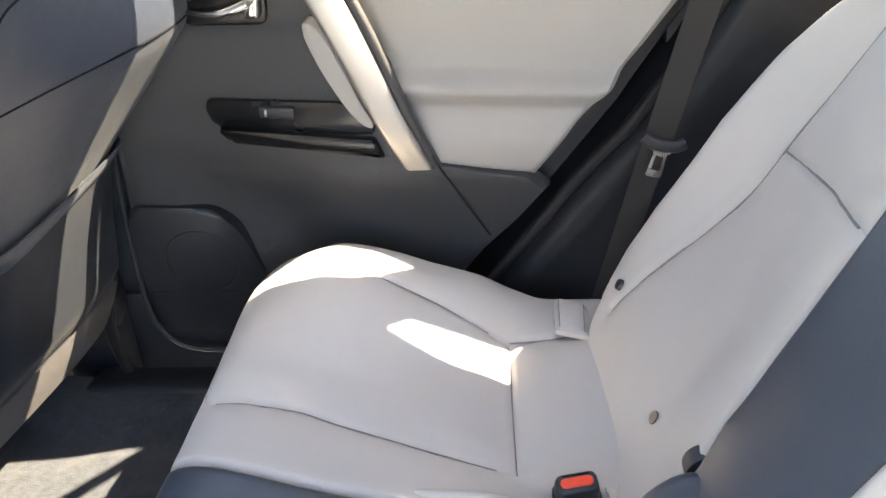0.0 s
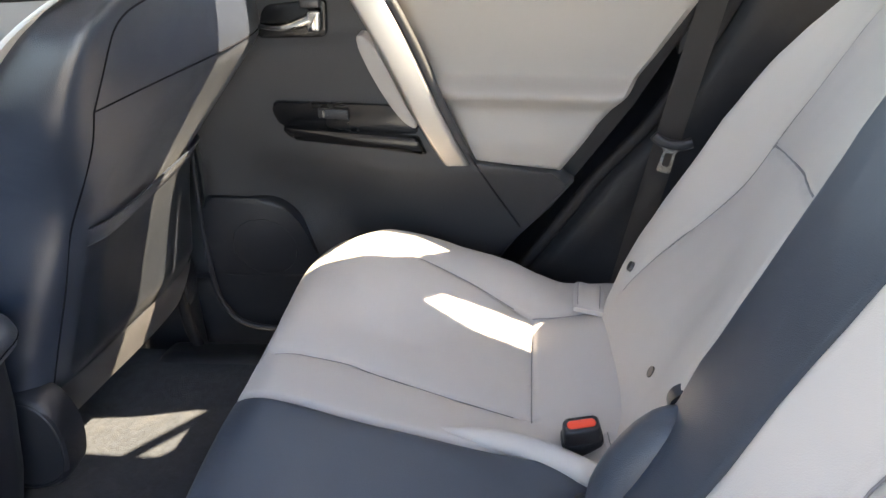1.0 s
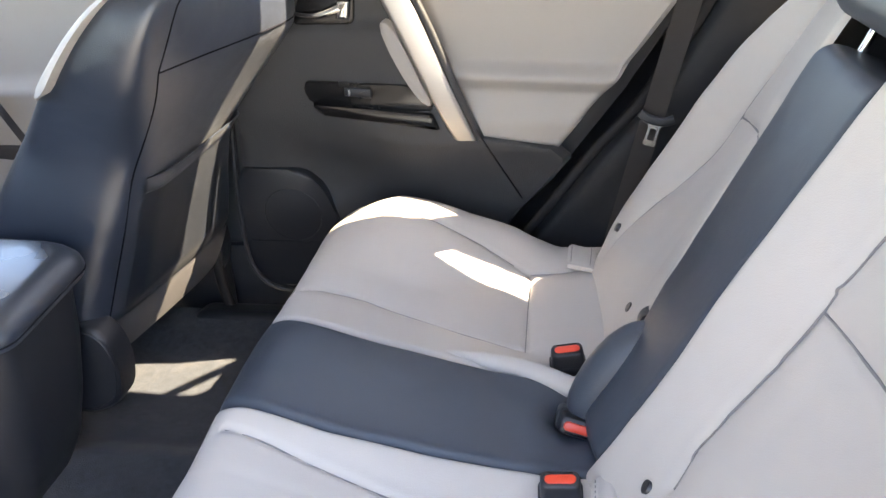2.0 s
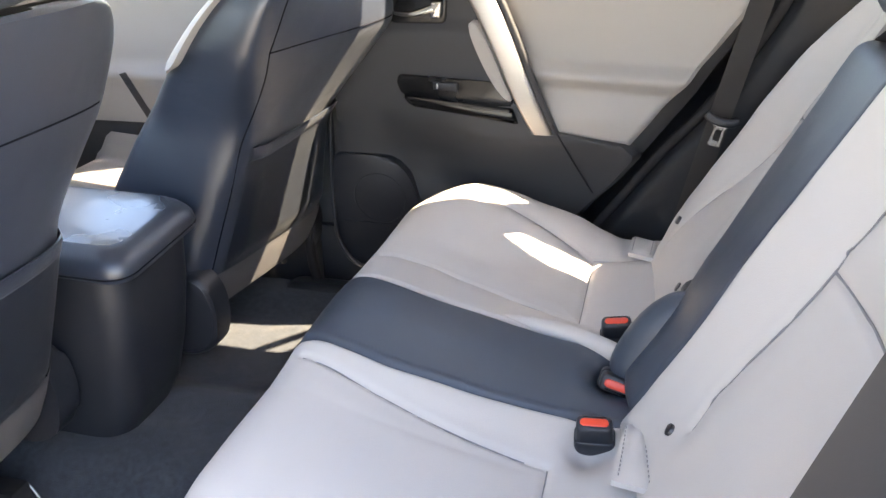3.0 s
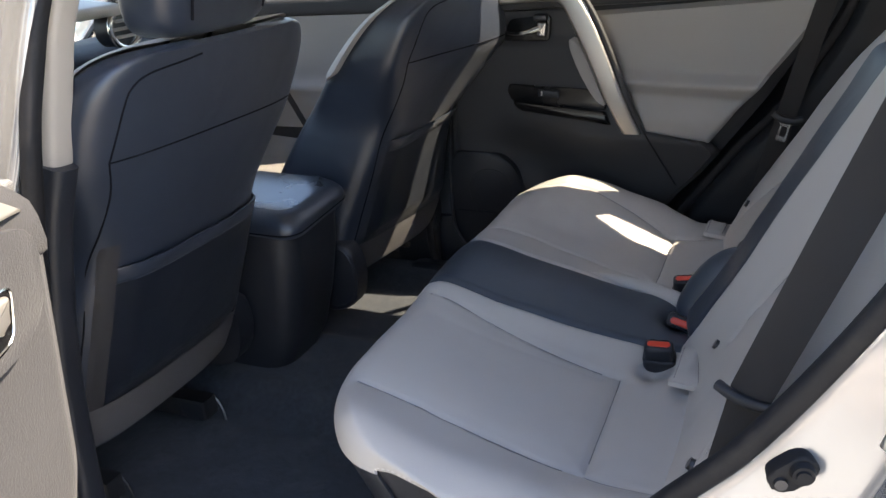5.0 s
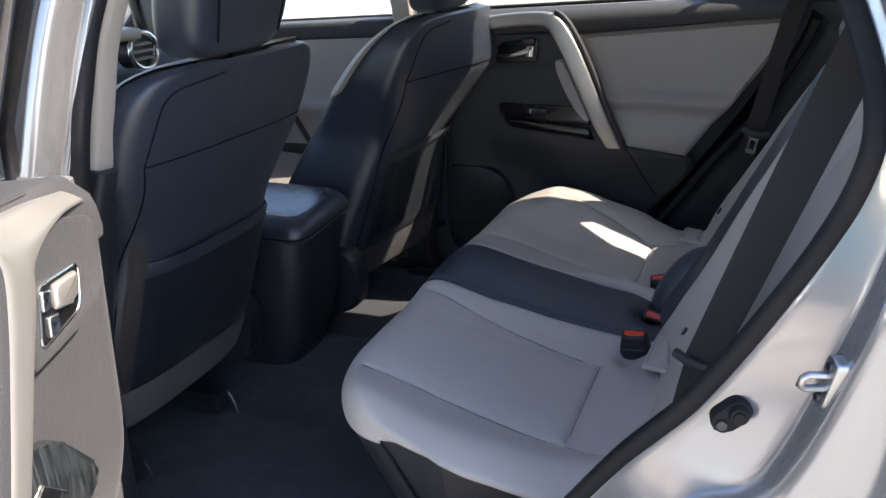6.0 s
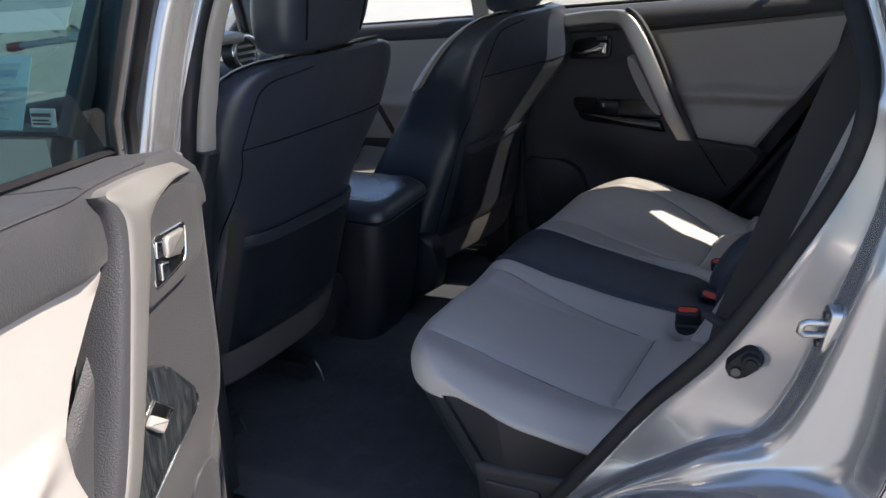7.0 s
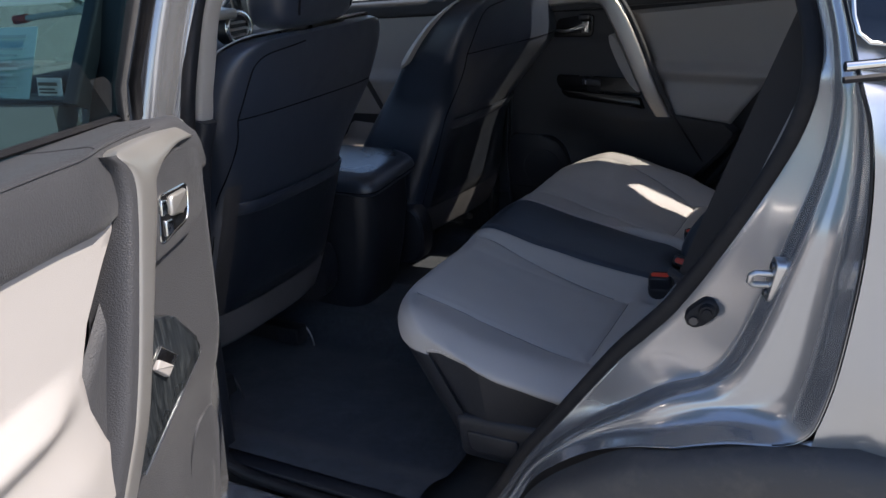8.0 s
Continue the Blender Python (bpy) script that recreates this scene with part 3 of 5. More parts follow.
# ---------------------------------------------------------------- doors
def near_bar(P, root):
    """The sunlit pull strip of the open door: it starts wide on the belt rail and runs down as a slim band, a grained roll beside it."""
    outer = [(0.255, 1.262, 0.046), (0.328, 1.269, 0.052), (0.402, 1.271, 0.060), (0.451, 1.270, 0.072), (0.438, 1.250, 0.077), (0.435, 1.226, 0.080), (0.449, 1.180, 0.082), (0.472, 1.120, 0.083), (0.525, 0.987, 0.083), (0.587, 0.857, 0.080), (0.612, 0.800, 0.076)]
    inner = [(0.224, 1.240, 0.054), (0.285, 1.245, 0.064), (0.345, 1.236, 0.074), (0.374, 1.223, 0.078), (0.385, 1.214, 0.080), (0.391, 1.200, 0.081), (0.404, 1.170, 0.082), (0.429, 1.115, 0.082), (0.485, 0.990, 0.082), (0.545, 0.860, 0.080), (0.572, 0.800, 0.076)]
    roll = [(0.470, 1.272, 0.064), (0.457, 1.252, 0.066), (0.457, 1.215, 0.068), (0.474, 1.170, 0.064), (0.505, 1.095, 0.058), (0.554, 0.983, 0.055), (0.614, 0.855, 0.050), (0.640, 0.800, 0.048)]
    o, i, r = spline(outer, 5), spline(inner, 5), spline(roll, 5)
    bm = bmesh.new()
    rows = []
    for a, b in zip(o, i):
        row = []
        for k in range(11):
            f = k / 10
            q = a.lerp(b, f)
            crown = 0.0035 * (1 - (2 * f - 1) ** 4)
            row.append(P(q.x, q.y, q.z + crown))
        w = (b - a).normalized() * 0.002
        rows.append([P(a.x - w.x, a.y - w.y, a.z - 0.02)] + row + [P(b.x + w.x, b.y + w.y, b.z - 0.035)])
    skin(bm, rows)
    bar = piece("pull_bar", bm, SATIN, root, "satin silver pull strip")
    bm = bmesh.new()
    rows = []
    for a, b in zip(o[15:], r):
        row = []
        for k in range(9):
            f = k / 8
            q = a.lerp(b, f)
            row.append(P(q.x, q.y, a.z + 0.001 - (a.z - b.z) * (0.15 * f + 0.85 * f ** 5)))
        row.append(P(b.x + 0.003, b.y, b.z - 0.03))
        row.insert(0, P(a.x - 0.004, a.y, a.z - 0.012))
        rows.append(row)
    skin(bm, rows)
    piece("grip_roll", bm, PLASTIC_SOFT, bar, "grained charcoal roll beside the pull strip")


def rear_door(place, root, near, fore_shift):
    """The inner side of a rear door: u to the rear from the hinge, z up, d inwards."""
    P = lambda u, z, d: place(u, z, d - 0.12 * max(0.0, 0.92 - z))
    fs = fore_shift
    edge = [(0.03 + fs, 0.55), (0.05 + fs, 0.50), (0.10 + fs, 0.46), (0.20, 0.43), (0.44, 0.43), (0.58, 0.47), (0.66, 0.57), (0.74, 0.69), (0.85, 0.83), (0.955, 0.98), (1.045, 1.12), (1.085, 1.22), (1.085, 1.26), (0.02 + fs, 1.255), (0.05 + fs, 1.0), (0.05 + fs, 0.75)]
    piece("door_shell", slab(edge, P, -0.10, 0.012, 0.01), SILVER if near else PLASTIC_SOFT, root)
    # lower trim moulding: a swelling sheet
    bm = bmesh.new()
    rows = []
    back = [(0.44, 0.46), (0.48, 0.59), (0.57, 0.65), (0.69, 0.735), (0.76, 0.80), (0.83, 0.85), (0.866, 0.81), (0.882, 0.66), (0.95, 0.622), (1.0, 0.60), (1.13, 0.50), (1.20, 0.46)]
    fore = [(0.44, 0.12 + fs), (0.49, 0.085 + fs), (0.53, 0.05 + fs), (0.60, 0.036 + fs), (0.83, 0.060 + fs), (0.99, 0.07 + fs), (1.20, 0.08 + fs)]
    if near:
        fore = [(0.44, 0.290), (0.62, 0.276), (0.72, 0.266), (0.815, 0.250), (0.942, 0.216), (1.03, 0.205), (1.15, 0.189), (1.234, 0.177)]
        back = [(z, u - (0.035 if z > 1.05 else 0.0)) for z, u in back]
    for k in range(61):
        z = 0.44 + 0.765 * k / 60
        u0, u1 = lerp_line(fore, z), lerp_line(back, z)
        row = []
        for j in range(41):
            f = j / 40
            u = u0 + (u1 - u0) * f
            d = 0.052 + 0.020 * math.exp(-((z - 0.90) / 0.07) ** 2) * smoothstep(0.20, 0.40, u)
            d -= 0.022 * smoothstep(0.16, 0.26, u) * (1 - smoothstep(0.34, 0.46, u)) * smoothstep(0.66, 0.76, z) * (1 - smoothstep(0.80, 0.90, z))
            d += 0.012 * smoothstep(0.40, 0.50, u) * (1 - smoothstep(0.86, 0.90, z))
            if near:
                d = 0.052 + (d - 0.052) * 0.3
            d -= 0.016 * smoothstep(1.10, 1.14, z) * smoothstep(0.05, 0.15, u) * (0 if near else 1)
            d -= (0.014 if near else 0.045) * (1 - smoothstep(0, 0.03, min(f * (u1 - u0), (1 - f) * (u1 - u0) + 0.008, (z - 0.44) + 0.006)))
            row.append(P(u, z, d))
        rows.append(row)
    skin(bm, rows)
    piece("trim_panel", bm, PLASTIC_SOFT, root, "charcoal plastic door trim")
    # speaker pocket
    in_ = 0.03 if near else 0.0
    pocket = chamfered([(0.060 + fs + in_, 0.50), (0.055 + fs + in_, 0.62), (0.072 + fs + in_, 0.80), (0.225, 0.795), (0.272, 0.75), (0.302, 0.66), (0.33, 0.52), (0.33, 0.47), (0.11 + fs, 0.47)], 0.03, 4)
    if near:
        pocket = chamfered([(0.285, 0.50), (0.280, 0.62), (0.270, 0.74), (0.283, 0.800), (0.339, 0.789), (0.369, 0.736), (0.378, 0.66), (0.380, 0.50)], 0.022, 4)
    sp = piece("speaker_pocket", slab(pocket, P, 0.030, 0.050 if near else 0.064, 0.004 if near else 0.012, 3), PLASTIC_SOFT if near else PLASTIC, root)
    ring = [P(0.19 + fs * 0.35 + (0.07 - fs * 0.2) * math.cos(a), 0.675 + (0.07 - fs * 0.2) * math.sin(a), 0.064) for a in [2 * math.pi * k / 40 for k in range(41)]]
    if not near:
        piece("speaker_ring", tube(ring, 0.0016, 6), PLASTIC, sp)
        piece("pocket_lip", tube([P(u, 0.60, 0.064) for u in (0.07 + fs, 0.16 + fs * 0.5, 0.25, 0.315)], 0.003, 6), PLASTIC, sp)
    # belt rail, sloping out to the glass
    bm = bmesh.new()
    rows = []
    for k in range(31):
        u = (0.055 if near else 0.045) + fs + (1.035 - fs) * k / 30
        r = 0.04 * k / 30
        if near:
            r, deep = 0.02 * k / 30, 0.054 + 0.022 * smoothstep(0.44, 0.54, u) + 0.010 * math.exp(-((u - 0.478) / 0.065) ** 2)
            fall = 0.036 * (1 - smoothstep(0.175, 0.25, u)) ** 1.5
            rows.append([P(u, zz + r - fall * max(0, zz - 1.19) / 0.088, dd) for zz, dd in ((1.174, 0.035), (1.178, deep - 0.012), (1.186, deep - 0.002), (1.20, deep), (1.24, deep - 0.003), (1.264, deep - 0.009), (1.274, deep - 0.018), (1.278, deep - 0.03), (1.276, 0.015), (1.273, -0.02), (1.270, -0.072))])
            continue
        rows.append([P(u, 1.198 + r, 0.03), P(u, 1.203 + r, 0.056), P(u, 1.215 + r, 0.062), P(u, 1.235 + r * 0.9, 0.058), P(u, 1.252 + r * 0.75, 0.045), P(u, 1.264 + r * 0.6, 0.02), P(u, 1.268 + r * 0.6, -0.02), P(u, 1.268 + r * 0.6, -0.072)])
    skin(bm, rows)
    rail = piece("belt_rail", bm, PLASTIC_SOFT, root)
    if near:
        ridge_line = [r[6] for r in rows[4:]]
        piece("rail_crease", tube([p + Vector((0.0006, 0.0, 0.0006)) for p in ridge_line], 0.0024, 6), PLASTIC_SOFT, rail)
        k = min(range(31), key=lambda q: (rows[q][6] - P(0.462, 1.275, 0.05)).length)
        piece("rail_joint", tube(spline(rows[k][6:], 3), 0.0016, 6), PLASTIC_SOFT, rail)
    # upper front trim with the handle
    cup_line = [(0.387, 1.119), (0.302, 1.133), (0.287, 1.185), (0.369, 1.187)] if near else [(0.245, 1.125), (0.38, 1.125), (0.385, 1.195), (0.265, 1.185)]
    if near:
        bezel = [(0.408, 1.098), (0.300, 1.112), (0.246, 1.135), (0.230, 1.20), (0.236, 1.226), (0.285, 1.238), (0.345, 1.231), (0.376, 1.216), (0.392, 1.18)]
        piece("handle_bezel", slab(chamfered(bezel, 0.012), P, 0.030, 0.066, 0.004), PLASTIC_SOFT, root, "charcoal plastic bezel round the door lever")
    cup = piece("handle_cup", slab(chamfered(cup_line, 0.014), P, 0.020, 0.0675 if near else 0.046, 0.003), GLOSS, root)
    if near:
        piece("cup_rim", tube([P(a, b, 0.067) for a, b in chamfered(cup_line, 0.014) + chamfered(cup_line, 0.014)[:1]], 0.0018, 6), CHROME, cup)
        piece("lever", slab(chamfered([(0.353, 1.151), (0.314, 1.147), (0.297, 1.180), (0.348, 1.181)], 0.009), P, 0.050, 0.074, 0.005), SATIN, cup, "satin silver door lever")
        piece("finger_scoop", slab(chamfered([(0.374, 1.158), (0.356, 1.156), (0.352, 1.178), (0.369, 1.182)], 0.004), P, 0.050, 0.071, 0.003), CHROME, cup)
        piece("lock_tab", slab(chamfered([(0.372, 1.126), (0.350, 1.128), (0.347, 1.148), (0.368, 1.150)], 0.004), P, 0.050, 0.0715, 0.003), CHROME, cup)
    else:
        lever = spline([P(0.255, 1.150, 0.052), P(0.285, 1.148, 0.060), P(0.32, 1.152, 0.066), P(0.355, 1.164, 0.062)], 5)
        piece("lever", tube(lever, [0.004 + 0.008 * k / (len(lever) - 1) for k in range(len(lever))], 10, 0.7), CHROME, cup, "chrome door lever")
        piece("lever_end", slab(chamfered([(0.348, 1.140), (0.374, 1.140), (0.378, 1.178), (0.352, 1.178)], 0.006), P, 0.040, 0.070, 0.005), CHROME, cup)
        piece("lock_tab", slab(chamfered([(0.338, 1.180), (0.376, 1.180), (0.376, 1.198), (0.338, 1.198)], 0.005), P, 0.042, 0.060, 0.004), STEEL_DARK, cup)
    # upholstered insert with a ridge
    bm = bmesh.new()
    rows = []
    right = [(0.851, 0.814), (0.949, 0.885), (0.985, 0.918), (1.08, 0.990), (1.181, 1.060), (1.24, 1.080)]
    for k in range(61):
        t = k / 60
        zl, zr = 1.202 - 0.325 * t, 1.242 - 0.391 * t
        ul = 0.500 + 0.140 * t
        if near:
            zl = 1.195 - 0.355 * t
            ul = lerp_line([(0.84, 0.542), (0.88, 0.556), (0.93, 0.577), (0.98, 0.591), (1.03, 0.590), (1.085, 0.555), (1.14, 0.50), (1.175, 0.462), (1.20, 0.450)], zl)
        ur = lerp_line(right, zr)
        row = []
        for j in range(33):
            f = j / 32
            u, z = ul + (ur - ul) * f, zl + (zr - zl) * f
            ridge = 1.020 - 0.014 * f
            d = (0.058 if near else 0.040) + 0.034 * smoothstep(ridge + 0.035, ridge + 0.002, z) - 0.024 * smoothstep(ridge + 0.002, ridge - 0.035, z) + 0.014 * smoothstep(0.985, 0.90, z) + 0.004 * math.sin(f * math.pi)
            if near:
                d = 0.062 + (d - 0.062) * smoothstep(0.0, 0.35, f)
            edge_gap = min(f, 1 - f) * (ur - ul)
            d -= 0.016 * (1 - smoothstep(0, 0.012, min(edge_gap, t * 0.33, (1 - t) * 0.33)))
            row.append(P(u, z, d))
        if near:
            row.insert(0, P(ul + 0.004, zl, 0.0))
        rows.append(row)
    skin(bm, rows)
    piece("insert", bm, DOOR_GREY, root, "light grey vinyl door insert")
    if near:
        piece("grip_hollow", slab([(0.44, 1.20), (0.60, 1.19), (0.66, 1.0), (0.66, 0.83), (0.53, 0.82), (0.50, 1.0)], P, -0.04, 0.018, 0.006), BAND, root)
    else:
        groove = [P(0.628, 0.930, 0.078), P(0.645, 0.893, 0.079), P(0.690, 0.815, 0.077), P(0.737, 0.735, 0.072)]
        piece("trim_joint", tube(groove, 0.0022, 6), RUBBER, root)
    # pull bar: pale face, charcoal back
    n = [(P(0.3, 1.1, 1) - P(0.3, 1.1, 0)).normalized()]
    mid = [(0.13 + fs, 1.236, 0.052, 0.034), (0.28 + fs * 0.4, 1.249, 0.064, 0.040), (0.385, 1.254, 0.076, 0.040), (0.440, 1.243, 0.086, 0.046), (0.478, 1.19, 0.092, 0.054), (0.520, 1.105, 0.096, 0.053), (0.570, 0.985, 0.090, 0.048), (0.610, 0.893, 0.070, 0.044), (0.622, 0.866, 0.066, 0.044)]
    if near:
        near_bar(P, root)
    if not near:
        cl = spline([(a, b, c) for a, b, c, w in mid], 6)
        wl = spline([(w, 0, 0) for a, b, c, w in mid], 6)
        bm = bmesh.new()
        rings = []
        for i, (q, w) in enumerate(zip(cl, wl)):
            e = (cl[min(i + 1, len(cl) - 1)] - cl[max(i - 1, 0)])
            side_ = Vector((e.y, -e.x)).normalized()
            rings.append([P(q.x + side_.x * a, max(0.880, q.y + side_.y * a), q.z + h) for a, h in rounded(w.x, 0.034, 0.009)])
        skin(bm, rings, True, True)
        bar_ob = piece("pull_bar", bm, SATIN, root, "satin silver diagonal pull bar")
        bm = bmesh.new()
        rings = []
        for i, (q, w) in list(enumerate(zip(cl, wl)))[17:]:
            e = (cl[min(i + 1, len(cl) - 1)] - cl[max(i - 1, 0)])
            side_ = -Vector((e.y, -e.x)).normalized()
            if side_.x < 0:
                side_ = -side_
            s_ = w.x / 2 + 0.007
            rings.append([P(q.x + side_.x * (s_ + a), q.y + side_.y * (s_ + a), q.z - 0.001 + h) for a, h in rounded(0.016, 0.022, 0.006)])
        skin(bm, rings, True, True)
        piece("bar_back", bm, PLASTIC_SOFT, bar_ob)
        hi = [P(0.462, 1.262, 0.088), P(0.488, 1.228, 0.098), P(0.513, 1.175, 0.102), P(0.527, 1.145, 0.102)]
        piece("bar_accent", tube(spline(hi, 4), 0.004, 8), CHROME, bar_ob)
    padl = smooth_poly([(0.442, 1.132), (0.462, 1.128), (0.492, 1.075), (0.525, 1.0), (0.543, 0.965), (0.535, 0.957), (0.508, 0.983), (0.474, 1.04), (0.448, 1.10)], 3)
    if not near:
        piece("grip_pad", slab(padl, P, 0.030, 0.078, 0.004, 3), DOOR_GREY, root)
    # switch panel
    sw = chamfered([(0.262, 1.008), (0.262, 0.985), (0.278, 0.955), (0.535, 0.935), (0.548, 0.945), (0.540, 0.972), (0.49, 0.998)], 0.012)
    if near:
        sw = chamfered([(0.403, 1.018), (0.346, 0.949), (0.349, 0.928), (0.530, 0.830), (0.562, 0.85), (0.500, 0.98), (0.455, 1.035)], 0.007)
    panel = piece("switch_panel", slab(sw, P, 0.030, 0.072 if near else 0.066, 0.006), GRAIN_BLACK if near else GLOSS, root, "streaked gloss black switch panel" if near else "gloss black switch panel")
    led = chamfered([(0.280, 0.962), (0.545, 0.938), (0.560, 0.902), (0.30, 0.938)], 0.006)
    if near:
        rec = piece("switch_recess", slab(chamfered([(0.448, 0.989), (0.413, 0.957), (0.432, 0.950), (0.466, 0.978)], 0.003), P, 0.066, 0.0732, 0.001), GLOSS, panel)
        piece("recess_rim", tube([P(a, b, 0.0735) for a, b in ((0.466, 0.978), (0.448, 0.989), (0.413, 0.957), (0.432, 0.950))], 0.0012, 6), CHROME, rec)
        piece("window_switch", slab(chamfered([(0.463, 0.977), (0.432, 0.951), (0.450, 0.941), (0.476, 0.967)], 0.003), P, 0.066, 0.0785, 0.003), DOOR_GREY, panel)
        piece("panel_edge", tube([P(0.348, 0.928, 0.070), P(0.438, 0.879, 0.071), P(0.529, 0.830, 0.071)], 0.0022, 6), ZINC, panel)
    else:
        piece("panel_ledge", slab(led, P, 0.040, 0.084, 0.008, 3), GLOSS, panel)
        piece("window_switch", slab(chamfered([(0.352, 0.976), (0.412, 0.972), (0.412, 0.993), (0.352, 0.996)], 0.003), P, 0.060, 0.072, 0.003), PLASTIC, panel)
        piece("switch_key", slab(chamfered([(0.362, 0.979), (0.366, 0.979), (0.366, 0.991), (0.362, 0.992)], 0.002), P, 0.068, 0.077, 0.002), ZINC, panel)
    # window frame and glass
    W = -0.07
    lead = [(0.207, 1.262), (0.250, 1.329), (0.287, 1.451), (0.335, 1.62)] if near else [(0.02, 1.26), (0.03, 1.33), (0.05, 1.47), (0.07, 1.62)]
    fr = lead + [(0.55, 1.635), (1.03, 1.635), (1.045, 1.562), (1.14, 1.543), (1.187, 1.49), (1.207, 1.447), (1.215, 1.28)]
    pts = [P(a, b, W) for a, b in fr]
    piece("window_frame", sweep(pts, rounded(0.03, 0.035, 0.008) if not near else rounded(0.026, 0.012, 0.004), up=[n[0]] * len(pts)), PLASTIC_SOFT if near else PLASTIC, root)
    if near:
        piece("frame_seal", sweep([P(a - 0.033, b, W + 0.004) for a, b in lead], rounded(0.026, 0.012, 0.004), up=[n[0]] * 4), RUBBER, root)
    piece("window_divider", sweep([P(0.913, 1.27, W), P(0.933, 1.41, W), P(0.955, 1.62, W)], rounded(0.022, 0.02, 0.005), up=[n[0]] * 3), PLASTIC, root)
    bm = bmesh.new()
    bm.faces.new([bm.verts.new(P(a, b, W - 0.004)) for a, b in [lead[0], lead[3], (1.02, 1.625), (1.035, 1.555), (1.13, 1.535), (1.178, 1.485), (1.197, 1.44), (1.205, 1.28)]])
    pane = piece("window_pane", bm, TINT if near else SIDE, root, smooth=False)
    piece("glass_seal", tube([P(lead[0][0], 1.274, W + 0.004), P(0.5, 1.286, W + 0.004), P(1.06, 1.30, W + 0.004)], 0.006, 6), RUBBER, root)


def far_place(u, z, d):
    return Vector((-0.73 + u, 0.80 - d - tumble(z), z))


OPEN_DIR, OPEN_N = Vector((0.2756, -0.9613, 0)), Vector((0.9613, 0.2756, 0))
HINGE = Vector((-0.566, -0.718, -0.04))


def near_place(u, z, d):
    return HINGE + OPEN_DIR * u + OPEN_N * (d + tumble(z)) + Vector((0, 0, z))


far_door = thing("door_1", (-0.3, 0.80, 0.42), "closed rear car door with grey insert and charcoal trim", "car door", "car doors", "structure")
rear_door(far_place, far_door, False, 0.0)
# plate added out of view; it masks sun below the cushion's outer patch
piece("sash_sun_mask", slab([(0.83, 1.27), (0.86, 1.365), (0.976, 1.388), (1.07, 1.410), (1.19, 1.438), (1.20, 1.27)], far_place, -0.09, -0.055, 0.004), PLASTIC, far_door)
# hidden filler added above the frame to stop a stray sun spot
piece("sash_gap_sun_block", slab([(1.03, 1.565), (1.12, 1.553), (1.12, 1.66), (1.03, 1.66)], far_place, -0.09, -0.055, 0.004), PLASTIC, far_door)
piece("door_seal", tube(spline([(-0.640, 0.765, 1.05), (-0.655, 0.765, 0.95), (-0.665, 0.765, 0.84), (-0.672, 0.765, 0.69), (-0.668, 0.765, 0.565), (-0.650, 0.765, 0.515), (-0.620, 0.765, 0.482), (-0.565, 0.765, 0.468), (-0.42, 0.765, 0.462)], 5), 0.006, 8), PLASTIC, far_door, "black rubber seal round the door trim")
near_door = thing("door_2", (-0.4, -1.1, 0.42), "open rear car door, sunlit grey insert and satin pull bar", "car door", "car doors", "structure")
rear_door(near_place, near_door, True, 0.14)


def front_door(side, root):
    """A closed front door, mostly hidden: trim inside, paint outside, window above."""
    Q = lambda x, z, d: Vector((x, side * (0.80 - d - tumble(z)), z))
    low = 0.03 if side < 0 else 0.0
    shell = [(-1.85, 0.45), (-0.80, 0.42), (-0.80, 1.262 - low), (-1.85, 1.235 - low)]
    piece("door_shell", slab(shell, Q, -0.095, 0.01, 0.012), SILVER, root, "silver painted door skin")
    piece("trim_panel", slab([(-1.80, 0.46), (-0.83, 0.46), (-0.83, 0.86), (-1.80, 0.86)], Q, 0.008, 0.06, 0.02), PLASTIC_SOFT, root)
    bm = bmesh.new()
    rows = []
    for k in range(31):
        t = k / 30
        row = []
        for j in range(20):
            f = j / 19
            x, zt = -1.80 + 0.97 * f, 1.190 + 0.016 * f
            z = zt - (zt - 0.855) * t
            row.append(Q(x, z, 0.05 + 0.018 * math.exp(-((z - 0.985) / 0.02) ** 2) + 0.012 * smoothstep(1.01, 0.96, z)))
        rows.append(row)
    skin(bm, rows)
    piece("insert", bm, DOOR_GREY, root, "light grey vinyl door insert")
    piece("belt_rail", slab([(-1.82, 1.19), (-0.81, 1.205), (-0.81, 1.262 - low), (-1.82, 1.242 - low)], Q, -0.05, 0.055, 0.018, 4), PLASTIC_SOFT, root)
    fr = [Q(a, b, -0.07) for a, b in [(-0.80 + low, 1.26 - low), (-0.78 + low, 1.45), (-0.75 + low, 1.62), (-1.32, 1.62), (-1.60, 1.45), (-1.84, 1.26)]]
    piece("window_frame", sweep(fr, rounded(0.035, 0.035, 0.008), up=[Vector((0, side, 0))] * len(fr)), PLASTIC, root)
    bm = bmesh.new()
    bm.faces.new([bm.verts.new(Q(a, b, -0.074)) for a, b in [(-0.80 + low, 1.26 - low), (-0.76 + low, 1.61), (-1.33, 1.61), (-1.82, 1.25 - low)]])
    pane = piece("window_pane", bm, CLEAR, root, smooth=False)
    piece("glass_seal", tube([Q(-0.80, 1.262 - low, -0.066), Q(-1.83, 1.242 - low, -0.066)], 0.007, 6), RUBBER, root)
    return Q


ffd = thing("door_3", (-1.3, 0.80, 0.42), "closed front passenger door with light grey insert", "car door", "car doors", "structure")
Q = front_door(1, ffd)
nfd = thing("door_4", (-1.3, -0.85, 0.42), "closed silver front driver door with papers in its window", "car door", "car doors", "structure")
QN = front_door(-1, nfd)
